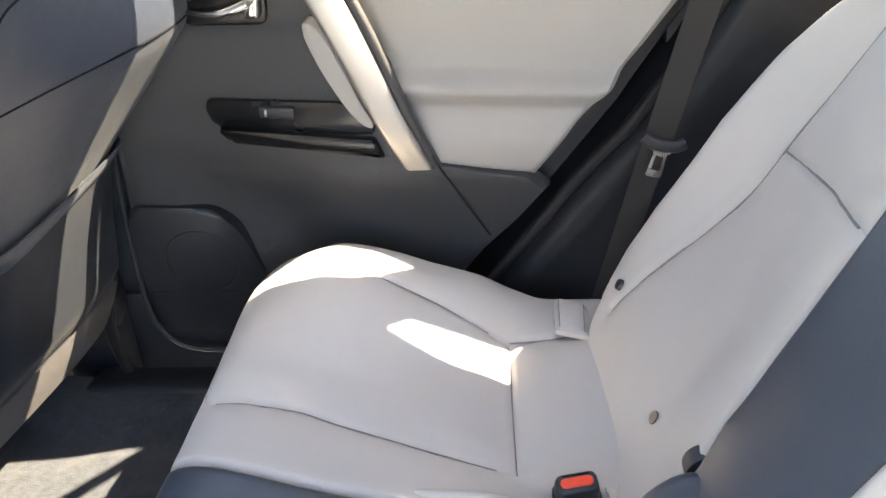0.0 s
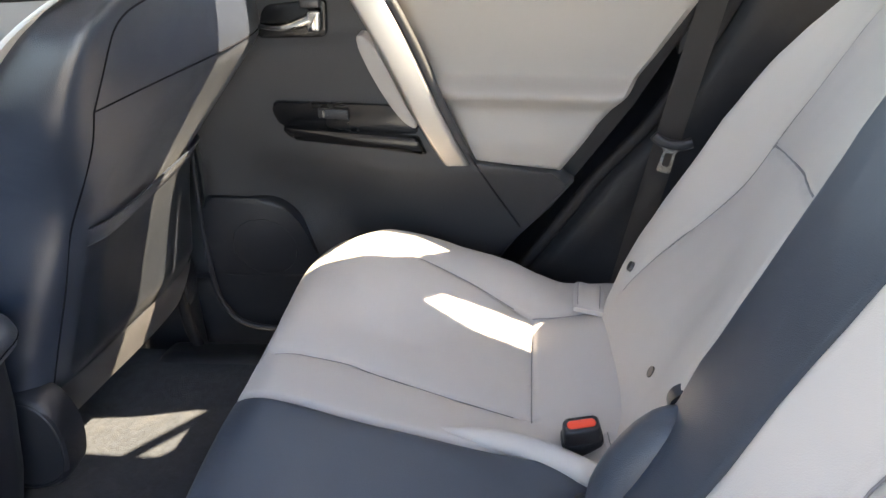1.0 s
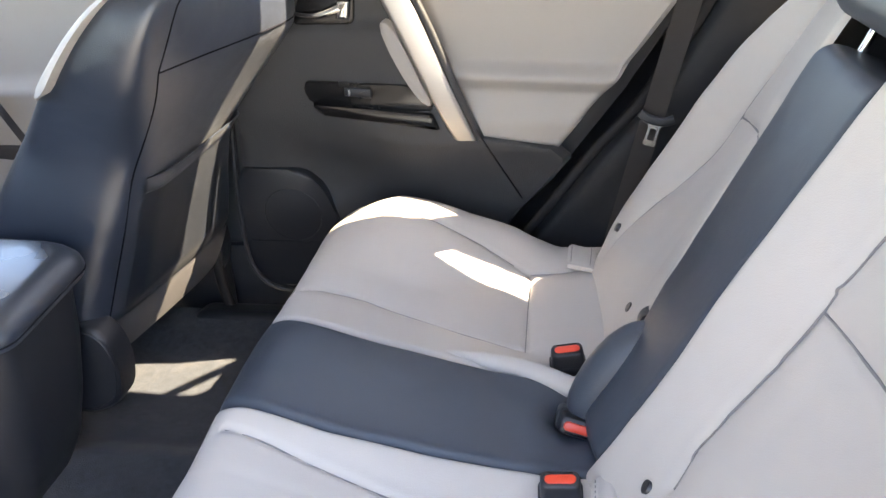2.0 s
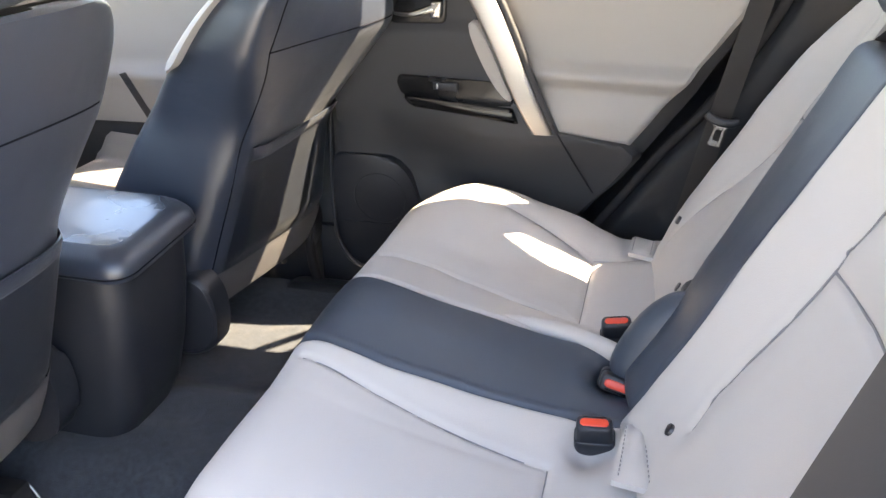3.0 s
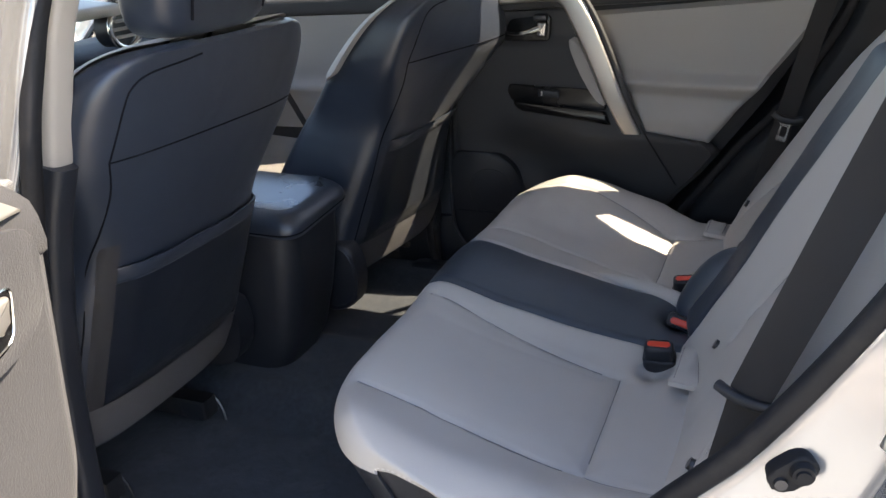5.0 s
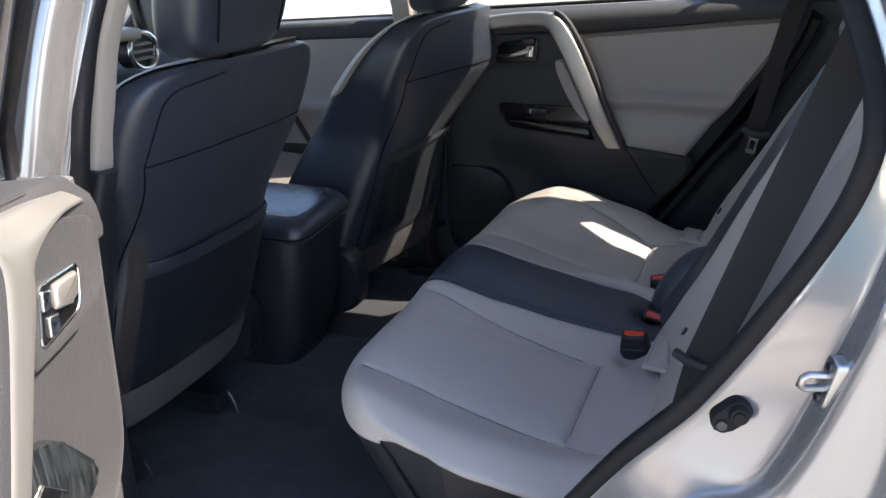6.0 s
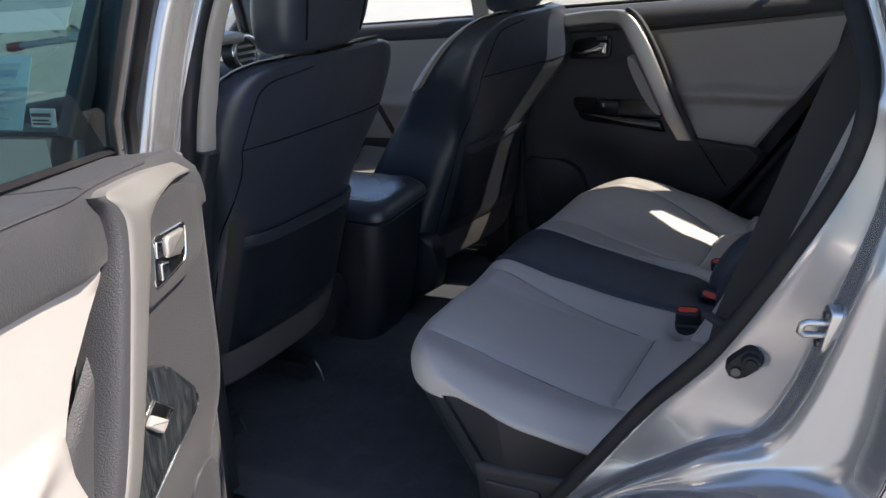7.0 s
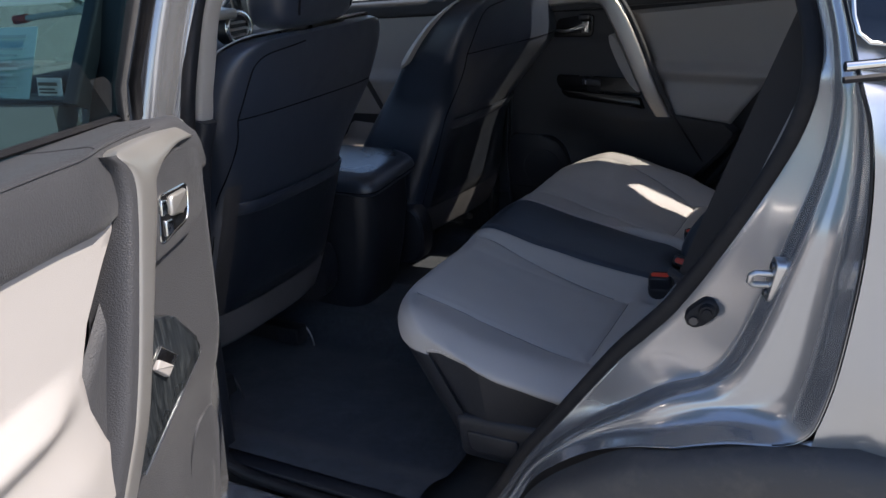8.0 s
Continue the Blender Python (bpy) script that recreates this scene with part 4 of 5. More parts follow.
# ---------------------------------------------------------------- rear bench
PROFILE = [(0.25, 0.60), (0.235, 0.66), (0.20, 0.683), (0.12, 0.672), (0.035, 0.662), (-0.05, 0.674), (-0.14, 0.694), (-0.22, 0.714), (-0.29, 0.736), (-0.345, 0.750), (-0.378, 0.744),
           (-0.391, 0.728), (-0.394, 0.714), (-0.392, 0.700)]
DARK_NEAR = [(-0.384, -0.080), (-0.23, -0.094), (-0.09, -0.095), (0.034, -0.090), (0.25, -0.088)]
DARK_FAR = [(-0.384, 0.151), (-0.20, 0.137), (-0.05, 0.128), (0.05, 0.126), (0.25, 0.126)]
NEAR_SEAMS = [[(-0.36, -0.124), (-0.232, -0.146), (-0.10, -0.170), (0.035, -0.186)], [(-0.35, -0.462), (-0.237, -0.458), (-0.10, -0.470), (0.035, -0.478)],
              [(0.035, -0.186), (0.036, -0.33), (0.035, -0.478)], [(0.035, -0.478), (0.12, -0.505), (0.22, -0.53)]]
FAR_SEAMS = [[(-0.365, 0.275), (-0.25, 0.284), (-0.087, 0.254), (0.040, 0.226)], [(-0.35, 0.575), (-0.23, 0.588), (-0.10, 0.556), (0.035, 0.520)],
             [(0.035, 0.226), (0.034, 0.36), (0.035, 0.524)], [(0.035, 0.524), (0.12, 0.530), (0.22, 0.54)]]
# how far the far bolster rises, and where across the car it begins to
FAR_RISE = [(-0.395, 0.0), (-0.345, 0.012), (-0.30, 0.036), (-0.26, 0.054), (-0.19, 0.063), (-0.12, 0.060), (-0.01, 0.050), (0.05, 0.026), (0.10, 0.004), (0.25, 0.0)]
CROWN_X = [(-0.40, 0.010), (-0.375, 0.018), (-0.25, 0.030), (-0.10, 0.034), (0.04, 0.030), (0.12, 0.012), (0.20, 0.0)]
CROWN_Y = [(-0.20, 0.0), (-0.15, 0.35), (-0.10, 0.95), (0.0, 1.08), (0.08, 1.08), (0.13, 1.0), (0.21, 0.5), (0.30, 0.12), (0.37, 0.0)]
# hollows in which the buckles stand
WELLS = [(0.102, 0.172), (0.105, 0.03), (0.088, -0.146)]
FAR_FOOT = [(-0.40, 0.30), (-0.20, 0.33), (-0.10, 0.40), (0.035, 0.50), (0.25, 0.52)]


def bench_cushion(name, inner, outer, seams, mat, root, label, side):
    """A cushion between two lines across the car. side: -1 or 1 for the door side, 0 for the middle strip."""
    prof = spline([(a, b, 0) for a, b in PROFILE], 14)
    lat = 130 if side else 40
    rim_line = []
    bm = bmesh.new()
    rows = []
    for p in prof:
        row = []
        a = lerp_line(inner, p.x)
        b = lerp_line(outer, p.x)
        span = b - a
        front = smoothstep(-0.18, -0.40, p.x)
        sink = 1.0 if p.x < -0.33 else 0.0
        fall = max(0.008, p.y - (0.698 if side < 0 else 0.690)) if sink else 0.054
        if side < 0 and not sink:
            fall = p.y - lerp_line([(-0.33, 0.698), (-0.22, 0.686), (-0.14, 0.668), (-0.05, 0.650), (0.035, 0.632), (0.12, 0.622), (0.25, 0.60)], p.x)
        for j in range(lat + 1):
            f = j / lat
            y = a + span * f
            z, x = p.y, p.x
            z -= seam_dip((x, y), seams) * (1 if p.x > -0.385 else 0)
            # rolled edge towards the inner neighbour
            di = abs(span) * f
            z -= 0.012 * max(0, 1 - di / 0.012) ** 2
            # soft crown between the seams
            if side:
                z += 0.006 * math.sin(math.pi * f)
                e = abs(span) * (1 - f)
                k = max(0, 1 - e / (0.065 if side < 0 else 0.042))
                z -= 0.63 * fall * (1 - math.sqrt(max(0, 1 - k * k)))
                kc = max(0, 1 - e / (0.16 if side > 0 else 0.23))
                nose = -0.394 + (0.075 if side > 0 else 0.145) * (1 - math.sqrt(max(0, 1 - kc * kc)))
                if x < -0.10:
                    x = -0.10 + (x + 0.10) * (nose + 0.10) / (-0.394 + 0.10)
                # the bolster swells a little
                if side > 0:
                    z += soft_line(FAR_RISE, p.x) * smoothstep(lerp_line(FAR_FOOT, p.x), 0.61, y)
                else:
                    z += 0.016 * math.exp(-((e - 0.06) / 0.05) ** 2) * smoothstep(0.28, 0.10, p.x) * smoothstep(-0.40, -0.345, p.x)
            else:
                z -= 0.012 * max(0, 1 - abs(span) * (1 - f) / 0.012) ** 2
                z += 0.004 * math.sin(math.pi * f)
            z -= sum(0.030 * math.exp(-((x - q[0]) / 0.028) ** 2 - ((y - q[1]) / 0.036) ** 2) for q in WELLS)
            z += soft_line(CROWN_X, p.x) * soft_line(CROWN_Y, y) + 0.0012 * noise.noise(Vector((x * 18, y * 18, 1.7)))
            row.append((x, y, z))
        if side:
            # the side wall under the bolster
            x, y, z = row[-1]
            drop = 0.37 * fall
            row.append((x + 0.001, y - side * 0.001, z - drop * 0.5))
            row.append((x + 0.002, y - side * 0.005, z - drop))
            if not rim_line or x + 0.002 < rim_line[-1].x - 0.0002 or sink > 0:
                rim_line.append(Vector((x + 0.002, y - side * 0.005, z - drop)))
        rows.append(row)
    skin(bm, rows)
    ob = piece(name, bm, mat, root, label)
    if side:
        bm = bmesh.new()
        skin(bm, [[p + Vector((0.012 * t + 0.004 + 0.09 * t * smoothstep(-0.15, -0.30, p.x), -side * 0.03 * t, 0)) + Vector((0, 0, (min(p.z, 0.60) - 0.12 - p.z) * t)) for t in (0, 0.25, 0.5, 0.75, 1)] for p in rim_line if p.x < 0.19])
        piece("side_skirt", bm, PLASTIC, ob, "charcoal plastic skirt under the cushion")
    if side < 0:
        bm = bmesh.new()
        thread = spline(rim_line[::6], 6)
        walked = 0.0
        for p, q in zip(thread, thread[1:]):
            walked += (q - p).length
            if walked > 0.0085 and q.x < 0.19:
                walked = 0.0
                d = (q - p).normalized()
                turn = d.to_track_quat("X", "Z").to_matrix().to_4x4()
                bmesh.ops.create_cube(bm, size=1, matrix=Matrix.Translation(q + Vector((0, -0.0035, 0.008))) @ turn @ Matrix.Diagonal((0.005, 0.0018, 0.0016, 1)))
        tagged(piece("stitching", bm, STITCH, ob), kind="stuff")
    bm = bmesh.new()
    skin(bm, [[Vector(q) + Vector((0.004 + 0.10 * t, -side * 0.02 * t, -0.21 * t)) for q in rows[-1]] for t in (0, 0.3, 0.6, 1)])
    piece("front_skirt", bm, PLASTIC, ob)
    for line in seams:
        pts = []
        for a, b in zip(line, line[1:]):
            for k in range(12):
                q = Vector(a).lerp(Vector(b), k / 12)
                best = min((v for r in rows for v in r[:lat + 1]), key=lambda v: (v[0] - q.x) ** 2 + (v[1] - q.y) ** 2) if k % 3 == 0 else None
                if best:
                    pts.append(Vector((q.x, q.y, best[2] + 0.0006)))
        if len(pts) > 2:
            piece("seam", tube(spline(pts, 3), 0.0011, 6), SEAM_GREY, ob)
    return ob


bench = thing("bench_seat", (0.0, 0.0, 0.45), "grey leather rear bench seat with a navy middle strip", "car seat")
near_out = [(-0.40, -0.612), (-0.18, -0.626), (0.04, -0.615), (0.25, -0.60)]
far_out = [(-0.40, 0.665), (-0.27, 0.675), (-0.07, 0.672), (0.10, 0.660), (0.25, 0.63)]
bench_cushion("near_cushion", DARK_NEAR, near_out, NEAR_SEAMS, GREY, bench, "light grey leather cushion", -1)
bench_cushion("far_cushion", DARK_FAR, far_out, FAR_SEAMS, GREY, bench, "light grey leather cushion", 1)
bench_cushion("middle_cushion", DARK_NEAR, DARK_FAR, [], NAVY, bench, "navy leather middle cushion", 0)
# dark plinth, side cover and lever panel
base = slab([(-0.27, 0.60), (-0.24, 0.45), (0.16, 0.45), (0.25, 0.62)], lambda a, b, d: Vector((a, d, b)), -0.46, 0.60, 0.01)
piece("plinth", base, CARPET, bench)
cover = slab(chamfered([(-0.22, 0.63), (-0.20, 0.545), (0.10, 0.565), (0.15, 0.63)], 0.02), lambda a, b, d: Vector((a, -d, b)), 0.54, 0.592, 0.014)
piece("side_cover", cover, PLASTIC, bench)
rail_cover = slab(chamfered([(-0.20, 0.565), (-0.19, 0.47), (0.06, 0.47), (0.10, 0.575)], 0.018), lambda a, b, d: Vector((a, -d, b)), 0.54, 0.608, 0.012)
rc = piece("rail_cover", rail_cover, PLASTIC, bench)
piece("recess", slab(chamfered([(-0.175, 0.535), (-0.165, 0.488), (-0.06, 0.488), (-0.06, 0.535)], 0.01), lambda a, b, d: Vector((a, -d, b)), 0.600, 0.612, 0.004), PLASTIC, rc)
piece("tilt_lever", slab(chamfered([(-0.04, 0.545), (-0.05, 0.50), (0.03, 0.49), (0.05, 0.54)], 0.016), lambda a, b, d: Vector((a, -d, b)), 0.60, 0.620, 0.008), PLASTIC, rc)

# backrest: a sheet over (y, h), h up the slope, swelling towards the front
UPB = Vector((math.sin(radians(27.3)), 0, math.cos(radians(27.3))))
NB = Vector((-UPB.z, 0, UPB.x))
ROOT = Vector((0.178, 0, 0.715))


def on_back(y, h, d):
    return ROOT + UPB * h + NB * d + Vector((0, y, 0))


def hz(z):
    return (z - ROOT.z) / UPB.z


BD_FAR = [(hz(0.68), 0.066), (hz(0.785), 0.075), (hz(0.83), 0.078), (hz(0.876), 0.092), (hz(0.90), 0.093), (hz(0.95), 0.099), (hz(1.05), 0.112), (hz(1.15), 0.130), (hz(1.40), 0.14)]
BD_NEAR = [(hz(0.68), -0.085), (hz(0.79), -0.092), (hz(0.87), -0.092), (hz(0.95), -0.088), (hz(1.13), -0.088), (hz(1.40), -0.092)]
B_FAR = [(hz(0.66), 0.51), (hz(0.70), 0.556), (hz(0.746), 0.582), (hz(0.80), 0.607), (hz(0.87), 0.620), (hz(0.95), 0.618), (hz(1.02), 0.617), (hz(1.136), 0.594), (hz(1.19), 0.577), (hz(1.30), 0.53), (hz(1.40), 0.44)]
B_NEAR = [(hz(0.66), -0.53), (hz(0.70), -0.57), (hz(0.75), -0.60), (hz(0.91), -0.60), (hz(1.05), -0.585), (hz(1.226), -0.545), (hz(1.33), -0.51), (hz(1.40), -0.44)]
BF_SEAMS = [[(hz(0.735), 0.508), (hz(0.845), 0.497), (hz(0.953), 0.493), (hz(1.038), 0.492), (hz(1.11), 0.485), (hz(1.23), 0.478), (hz(1.38), 0.43)], [(hz(1.038), 0.492), (hz(1.060), 0.30), (hz(1.072), 0.125)]]
BN_SEAMS = [[(hz(0.785), -0.215), (hz(0.83), -0.192), (hz(0.877), -0.186), (hz(0.919), -0.184), (hz(0.967), -0.182), (hz(1.018), -0.181), (hz(1.042), -0.176), (hz(1.09), -0.178), (hz(1.38), -0.19)], [(hz(1.018), -0.181), (hz(1.022), -0.30), (hz(1.02), -0.467)], [(hz(0.72), -0.54), (hz(0.90), -0.49), (hz(1.05), -0.467), (hz(1.38), -0.43)]]
# how proud the cover stands across the seat, at its foot and from mid height on
FAR_LOW = [(0.05, 0.020), (0.14, 0.010), (0.234, -0.008), (0.40, -0.006), (0.50, 0.0), (0.56, 0.002), (0.65, -0.010)]
FAR_HIGH = [(0.09, 0.026), (0.17, 0.010), (0.30, -0.030), (0.42, -0.055), (0.49, -0.062), (0.55, -0.034), (0.59, -0.014), (0.62, -0.016), (0.66, -0.03)]
NEAR_LOW = [(-0.62, -0.006), (-0.56, 0.006), (-0.50, 0.002), (-0.35, -0.004), (-0.19, 0.001), (-0.14, 0.012), (-0.11, 0.024), (-0.07, 0.034)]
NEAR_HIGH = [(-0.60, 0.0), (-0.57, 0.018), (-0.53, 0.020), (-0.49, -0.012), (-0.42, -0.040), (-0.30, -0.042), (-0.182, -0.024), (-0.12, 0.016), (-0.085, 0.036)]


def back_depth(y, h, side):
    b = smoothstep(hz(0.74), hz(1.0), h)
    low, high = (FAR_LOW, FAR_HIGH) if side > 0 else (NEAR_LOW, NEAR_HIGH)
    return soft_line(low, y) * (1 - b) + soft_line(high, y) * b


def back_sheet(name, inner, outer, seams, mat, label, side, h0, h1, swell=0.0):
    bm = bmesh.new()
    rows = []
    n, m = 170, 110 if side else 40
    for i in range(n + 1):
        h = h0 + (h1 - h0) * i / n
        a, b = lerp_line(inner, h), lerp_line(outer, h)
        row = []
        tl = min(h - h0, h1 - h)
        lip = 0.03 * (1 - math.sqrt(max(0, 1 - max(0, 1 - tl / 0.03) ** 2)))
        for j in range(m + 1):
            f = j / m
            y = a + (b - a) * f
            w = abs(b - a)
            d = 0.004 + swell - seam_dip((h, y), seams)
            d -= 0.010 * max(0, 1 - w * f / 0.012) ** 2 + lip
            if side:
                e = w * (1 - f)
                k = max(0, 1 - e / (0.05 if side < 0 else 0.036))
                d -= (0.06 if side < 0 else 0.045) * (1 - math.sqrt(max(0, 1 - k * k)))
                d += back_depth(y, h, side)
            else:
                d += 0.024 - 0.010 * max(0, 1 - w * (1 - f) / 0.012) ** 2
                d += 0.010 * (1 - smoothstep(hz(0.70), hz(0.84), h)) * math.sin(math.pi * f) ** 0.7 + 0.008 * math.sin(math.pi * f)
            d += 0.0014 * noise.noise(Vector((h * 16, y * 16, 4.2)))
            row.append(on_back(y, h, d))
        if side:
            row.append(row[-1] - NB * 0.05)
        rows.append(row)
    last = rows[-1]
    rows.append([p - NB * 0.10 + UPB * 0.01 for p in last])
    skin(bm, rows)
    ob = piece(name, bm, mat, bench, label)
    for line in seams:
        pts = []
        for p, q in zip(line, line[1:]):
            for k in range(6):
                g = Vector(p).lerp(Vector(q), k / 6)
                i = round((g.x - h0) / (h1 - h0) * n)
                if 0 <= i <= n:
                    near_y = min(rows[i][:m + 1], key=lambda v: abs(v.y - g.y))
                    pts.append(on_back(g.y, g.x, (near_y - ROOT).dot(NB) + 0.0006))
        if len(pts) > 3:
            piece("seam", tube(spline(pts, 3), 0.0017, 6), SEAM_GREY, ob)
    return ob


back_sheet("far_backrest", BD_FAR, B_FAR, BF_SEAMS, GREY, "light grey leather backrest", 1, hz(0.655), hz(1.40))
back_sheet("near_backrest", BD_NEAR, B_NEAR, BN_SEAMS, GREY, "light grey leather backrest", -1, hz(0.655), hz(1.40))
back_sheet("middle_backrest", BD_NEAR, BD_FAR, [], NAVY, "navy leather middle backrest", 0, hz(0.68), hz(1.215))
piece("back_panel", slab([(-0.56, hz(0.64)), (0.53, hz(0.64)), (0.46, hz(1.38)), (-0.50, hz(1.38))], lambda a, b, d: on_back(a, b, d), -0.16, -0.105, 0.01), CARPET, bench)
piece("foot_pad", tube(spline([on_back(0.030, hz(0.685), 0.030), on_back(0.034, hz(0.72), 0.036), on_back(0.040, hz(0.765), 0.034), on_back(0.047, hz(0.800), 0.022), on_back(0.050, hz(0.822), 0.006)], 5), [0.034, 0.036, 0.037, 0.038, 0.038, 0.038, 0.038, 0.038, 0.038, 0.037, 0.037, 0.036, 0.036, 0.035, 0.034, 0.033, 0.031, 0.029, 0.026, 0.022, 0.014], 16), NAVY, bench, "navy leather roll at the foot of the middle backrest")
piece("hinge_disc", slab([(0.024 * math.cos(a), 0.024 * math.sin(a)) for a in [2 * math.pi * k / 24 for k in range(24)]], lambda a, b, d: on_back(0.092 + d, hz(0.818) + a, b + 0.004), -0.012, 0.012, 0.004), PLASTIC, bench, "black plastic backrest hinge")
# snap buttons
for y, z in ((0.523, 0.771), (0.234, 0.762), (-0.190, 0.757), (-0.545, 0.762)):
    c = on_back(y, hz(z), back_depth(y, hz(z), 1 if y > 0 else -1) + 0.004)
    bm = bmesh.new()
    q = NB.to_track_quat("Z", "Y").to_matrix().to_4x4()
    bmesh.ops.create_cone(bm, cap_ends=True, segments=20, radius1=0.0095, radius2=0.0075, depth=0.006, matrix=Matrix.Translation(c) @ q)
    bu = piece("snap_button", bm, STEEL_DARK, bench, "dark metal snap button")
    piece("button_rim", tube([Matrix.Translation(c) @ q @ Vector((0.008 * math.cos(a), 0.008 * math.sin(a), 0.002)) for a in [2 * math.pi * k / 20 for k in range(21)]], 0.0011, 6), STEEL_DARK, bu)
# stitching along the near backrest's door side
bm = bmesh.new()
for k in range(70):
    h = hz(0.80) + 0.0075 * k
    y = lerp_line(B_NEAR, h) + 0.034
    c = on_back(y, h, back_depth(y, h, -1) + 0.002)
    bmesh.ops.create_cube(bm, size=1, matrix=Matrix.Translation(c) @ pose(0, 0, 0, 0, 27, 0) @ Matrix.Diagonal((0.0016, 0.0016, 0.0045, 1)))
tagged(piece("stitching", bm, STITCH, bench), kind="stuff")
# pale roll beside the middle buckle
lip = spline([(-0.17, 0.160, 0.708), (-0.11, 0.156, 0.703), (-0.05, 0.151, 0.699), (0.017, 0.143, 0.695), (0.062, 0.125, 0.693), (0.11, 0.097, 0.692), (0.146, 0.073, 0.690), (0.166, 0.055, 0.684)], 5)
piece("piped_edge", tube(lip, [0.006 + 0.012 * smoothstep(0, 14, k) - 0.006 * smoothstep(len(lip) - 5, len(lip), k) for k in range(len(lip))], 14), GREY, bench)


def flap(corners, z, root, label):
    """A pale stitched leather tab: four corners, root side first, lying on the cushion."""
    a, b, c, d = [Vector((p[0], p[1], 0)) for p in corners]
    bm = bmesh.new()
    rows = []
    for i in range(13):
        f = i / 12
        row = []
        for j in range(11):
            g = j / 10
            slim_ = (0.80 + 0.20 * f) * math.sqrt(max(0.0, 1 - 0.75 * max(0, 1 - f / 0.16) ** 2))
            h = 0.5 + (g - 0.5) * slim_
            p = a.lerp(b, h).lerp(d.lerp(c, h), f)
            edge_ = min(f * 1.2, 1 - f, g, 1 - g)
            p.z = z + 0.006 * smoothstep(0, 0.22, edge_) + 0.0015 * math.sin(g * 9 + f * 4) * smoothstep(0, 0.2, edge_)
            row.append(p)
        rows.append(row)
    low = Vector((0, 0, -0.009))
    rows = [[r[0] + low] + r + [r[-1] + low] for r in rows]
    rows = [[p + low for p in rows[0]]] + rows + [[p + low for p in rows[-1]]]
    skin(bm, rows)
    ob = piece("anchor_flap", bm, GREY, root, label)
    bm = bmesh.new()
    for g in (0.14, 0.86):
        for k in range(12):
            f = 0.12 + 0.80 * k / 11
            h = 0.5 + (g - 0.5) * (0.80 + 0.20 * f)
            p = a.lerp(b, h).lerp(d.lerp(c, h), f)
            bmesh.ops.create_cube(bm, size=1, matrix=Matrix.Translation((p.x, p.y, z + 0.0045)) @ Matrix.Diagonal((0.0016, 0.004, 0.0014, 1)))
    tagged(piece("stitching", bm, SEAM_GREY, ob), kind="stuff")
    return ob


flap([(0.106, 0.618), (0.174, 0.584), (0.160, 0.500), (0.108, 0.520)], 0.690, bench, "pale leather child-seat anchor flap")
flap([(0.134, 0.195), (0.178, 0.203), (0.174, 0.127), (0.147, 0.120)], 0.680, bench, "pale leather child-seat anchor flap")
flap([(0.131, -0.120), (0.171, -0.112), (0.184, -0.256), (0.126, -0.246)], 0.708, bench, "pale leather child-seat anchor flap")

# headrest of the middle place
bm = block((0.09, 0.24, 0.13), Matrix.Translation(on_back(0.05, hz(1.30), 0.0)) @ pose(0, 0, 0, 0, 27, 0), 0.035, 4)
hr = thing("headrest", on_back(0.05, hz(1.22), 0), "navy leather middle headrest on the rear seat", "headrest", "headrests")
piece("pad", bm, NAVY, hr)
for dy in (-0.06, 0.06):
    piece("stem", tube([on_back(0.05 + dy, hz(1.17), -0.02), on_back(0.05 + dy, hz(1.26), -0.01)], 0.006, 8), CHROME, hr)


# ---------------------------------------------------------------- buckles and belts
def buckle(place, root):
    """A buckle head on a stalk. place: its pose, x forward through the button, z along the stalk."""
    def shell(levels):
        bm = bmesh.new()
        skin(bm, [[place @ Vector((a, b, h)) for a, b in rounded(w, l, r, 5)] for h, w, l, r in levels], True, True)
        return bm

    body_ = piece("buckle_body", shell([(-0.030, 0.031, 0.055, 0.008), (-0.018, 0.030, 0.0535, 0.008), (-0.006, 0.028, 0.052, 0.008), (-0.0015, 0.0255, 0.0495, 0.008), (0.0, 0.022, 0.046, 0.007)]), PLASTIC, root)
    piece("lower_shell", shell([(-0.105, 0.024, 0.046, 0.006), (-0.075, 0.031, 0.056, 0.008), (-0.045, 0.034, 0.060, 0.010), (-0.032, 0.034, 0.0595, 0.010), (-0.0305, 0.031, 0.056, 0.009)]), PLASTIC, root)
    piece("release_button", shell([(-0.006, 0.0135, 0.041, 0.0064), (0.0005, 0.0135, 0.041, 0.0064), (0.0016, 0.0120, 0.0395, 0.0056), (0.0020, 0.010, 0.036, 0.0045)]), RED, body_, "red release button")
    piece("slot", block((0.0025, 0.034, 0.004), place @ pose(-0.0098, 0, -0.0008), 0.001, 1), GLOSS, body_)


def look_up(p, up, fwd):
    z = Vector(up).normalized()
    x = (Vector(fwd) - z * Vector(fwd).dot(z)).normalized()
    return Matrix.Translation(p) @ Matrix((x, z.cross(x), z)).transposed().to_4x4()


for p, up, fwd, lab in (((0.105, 0.170, 0.715), (-0.06, -0.30, 0.95), (0.15, -1, -0.2), "black seat belt buckle with a red button, upright"),
                        ((0.119, -0.016, 0.702), (0.04, -0.90, 0.42), (0.25, 0.35, 0.9), "black seat belt buckle with a red button, lying over"),
                        ((0.094, -0.137, 0.716), (-0.03, -0.32, 0.95), (0.05, -1, -0.25), "black seat belt buckle with a red button, leaning forward")):
    b = thing("seat_belt_buckle", (p[0] + 0.03, p[1], 0.66), lab, "buckle", "rear seat belt buckles")
    buckle(look_up(p, up, fwd), b)


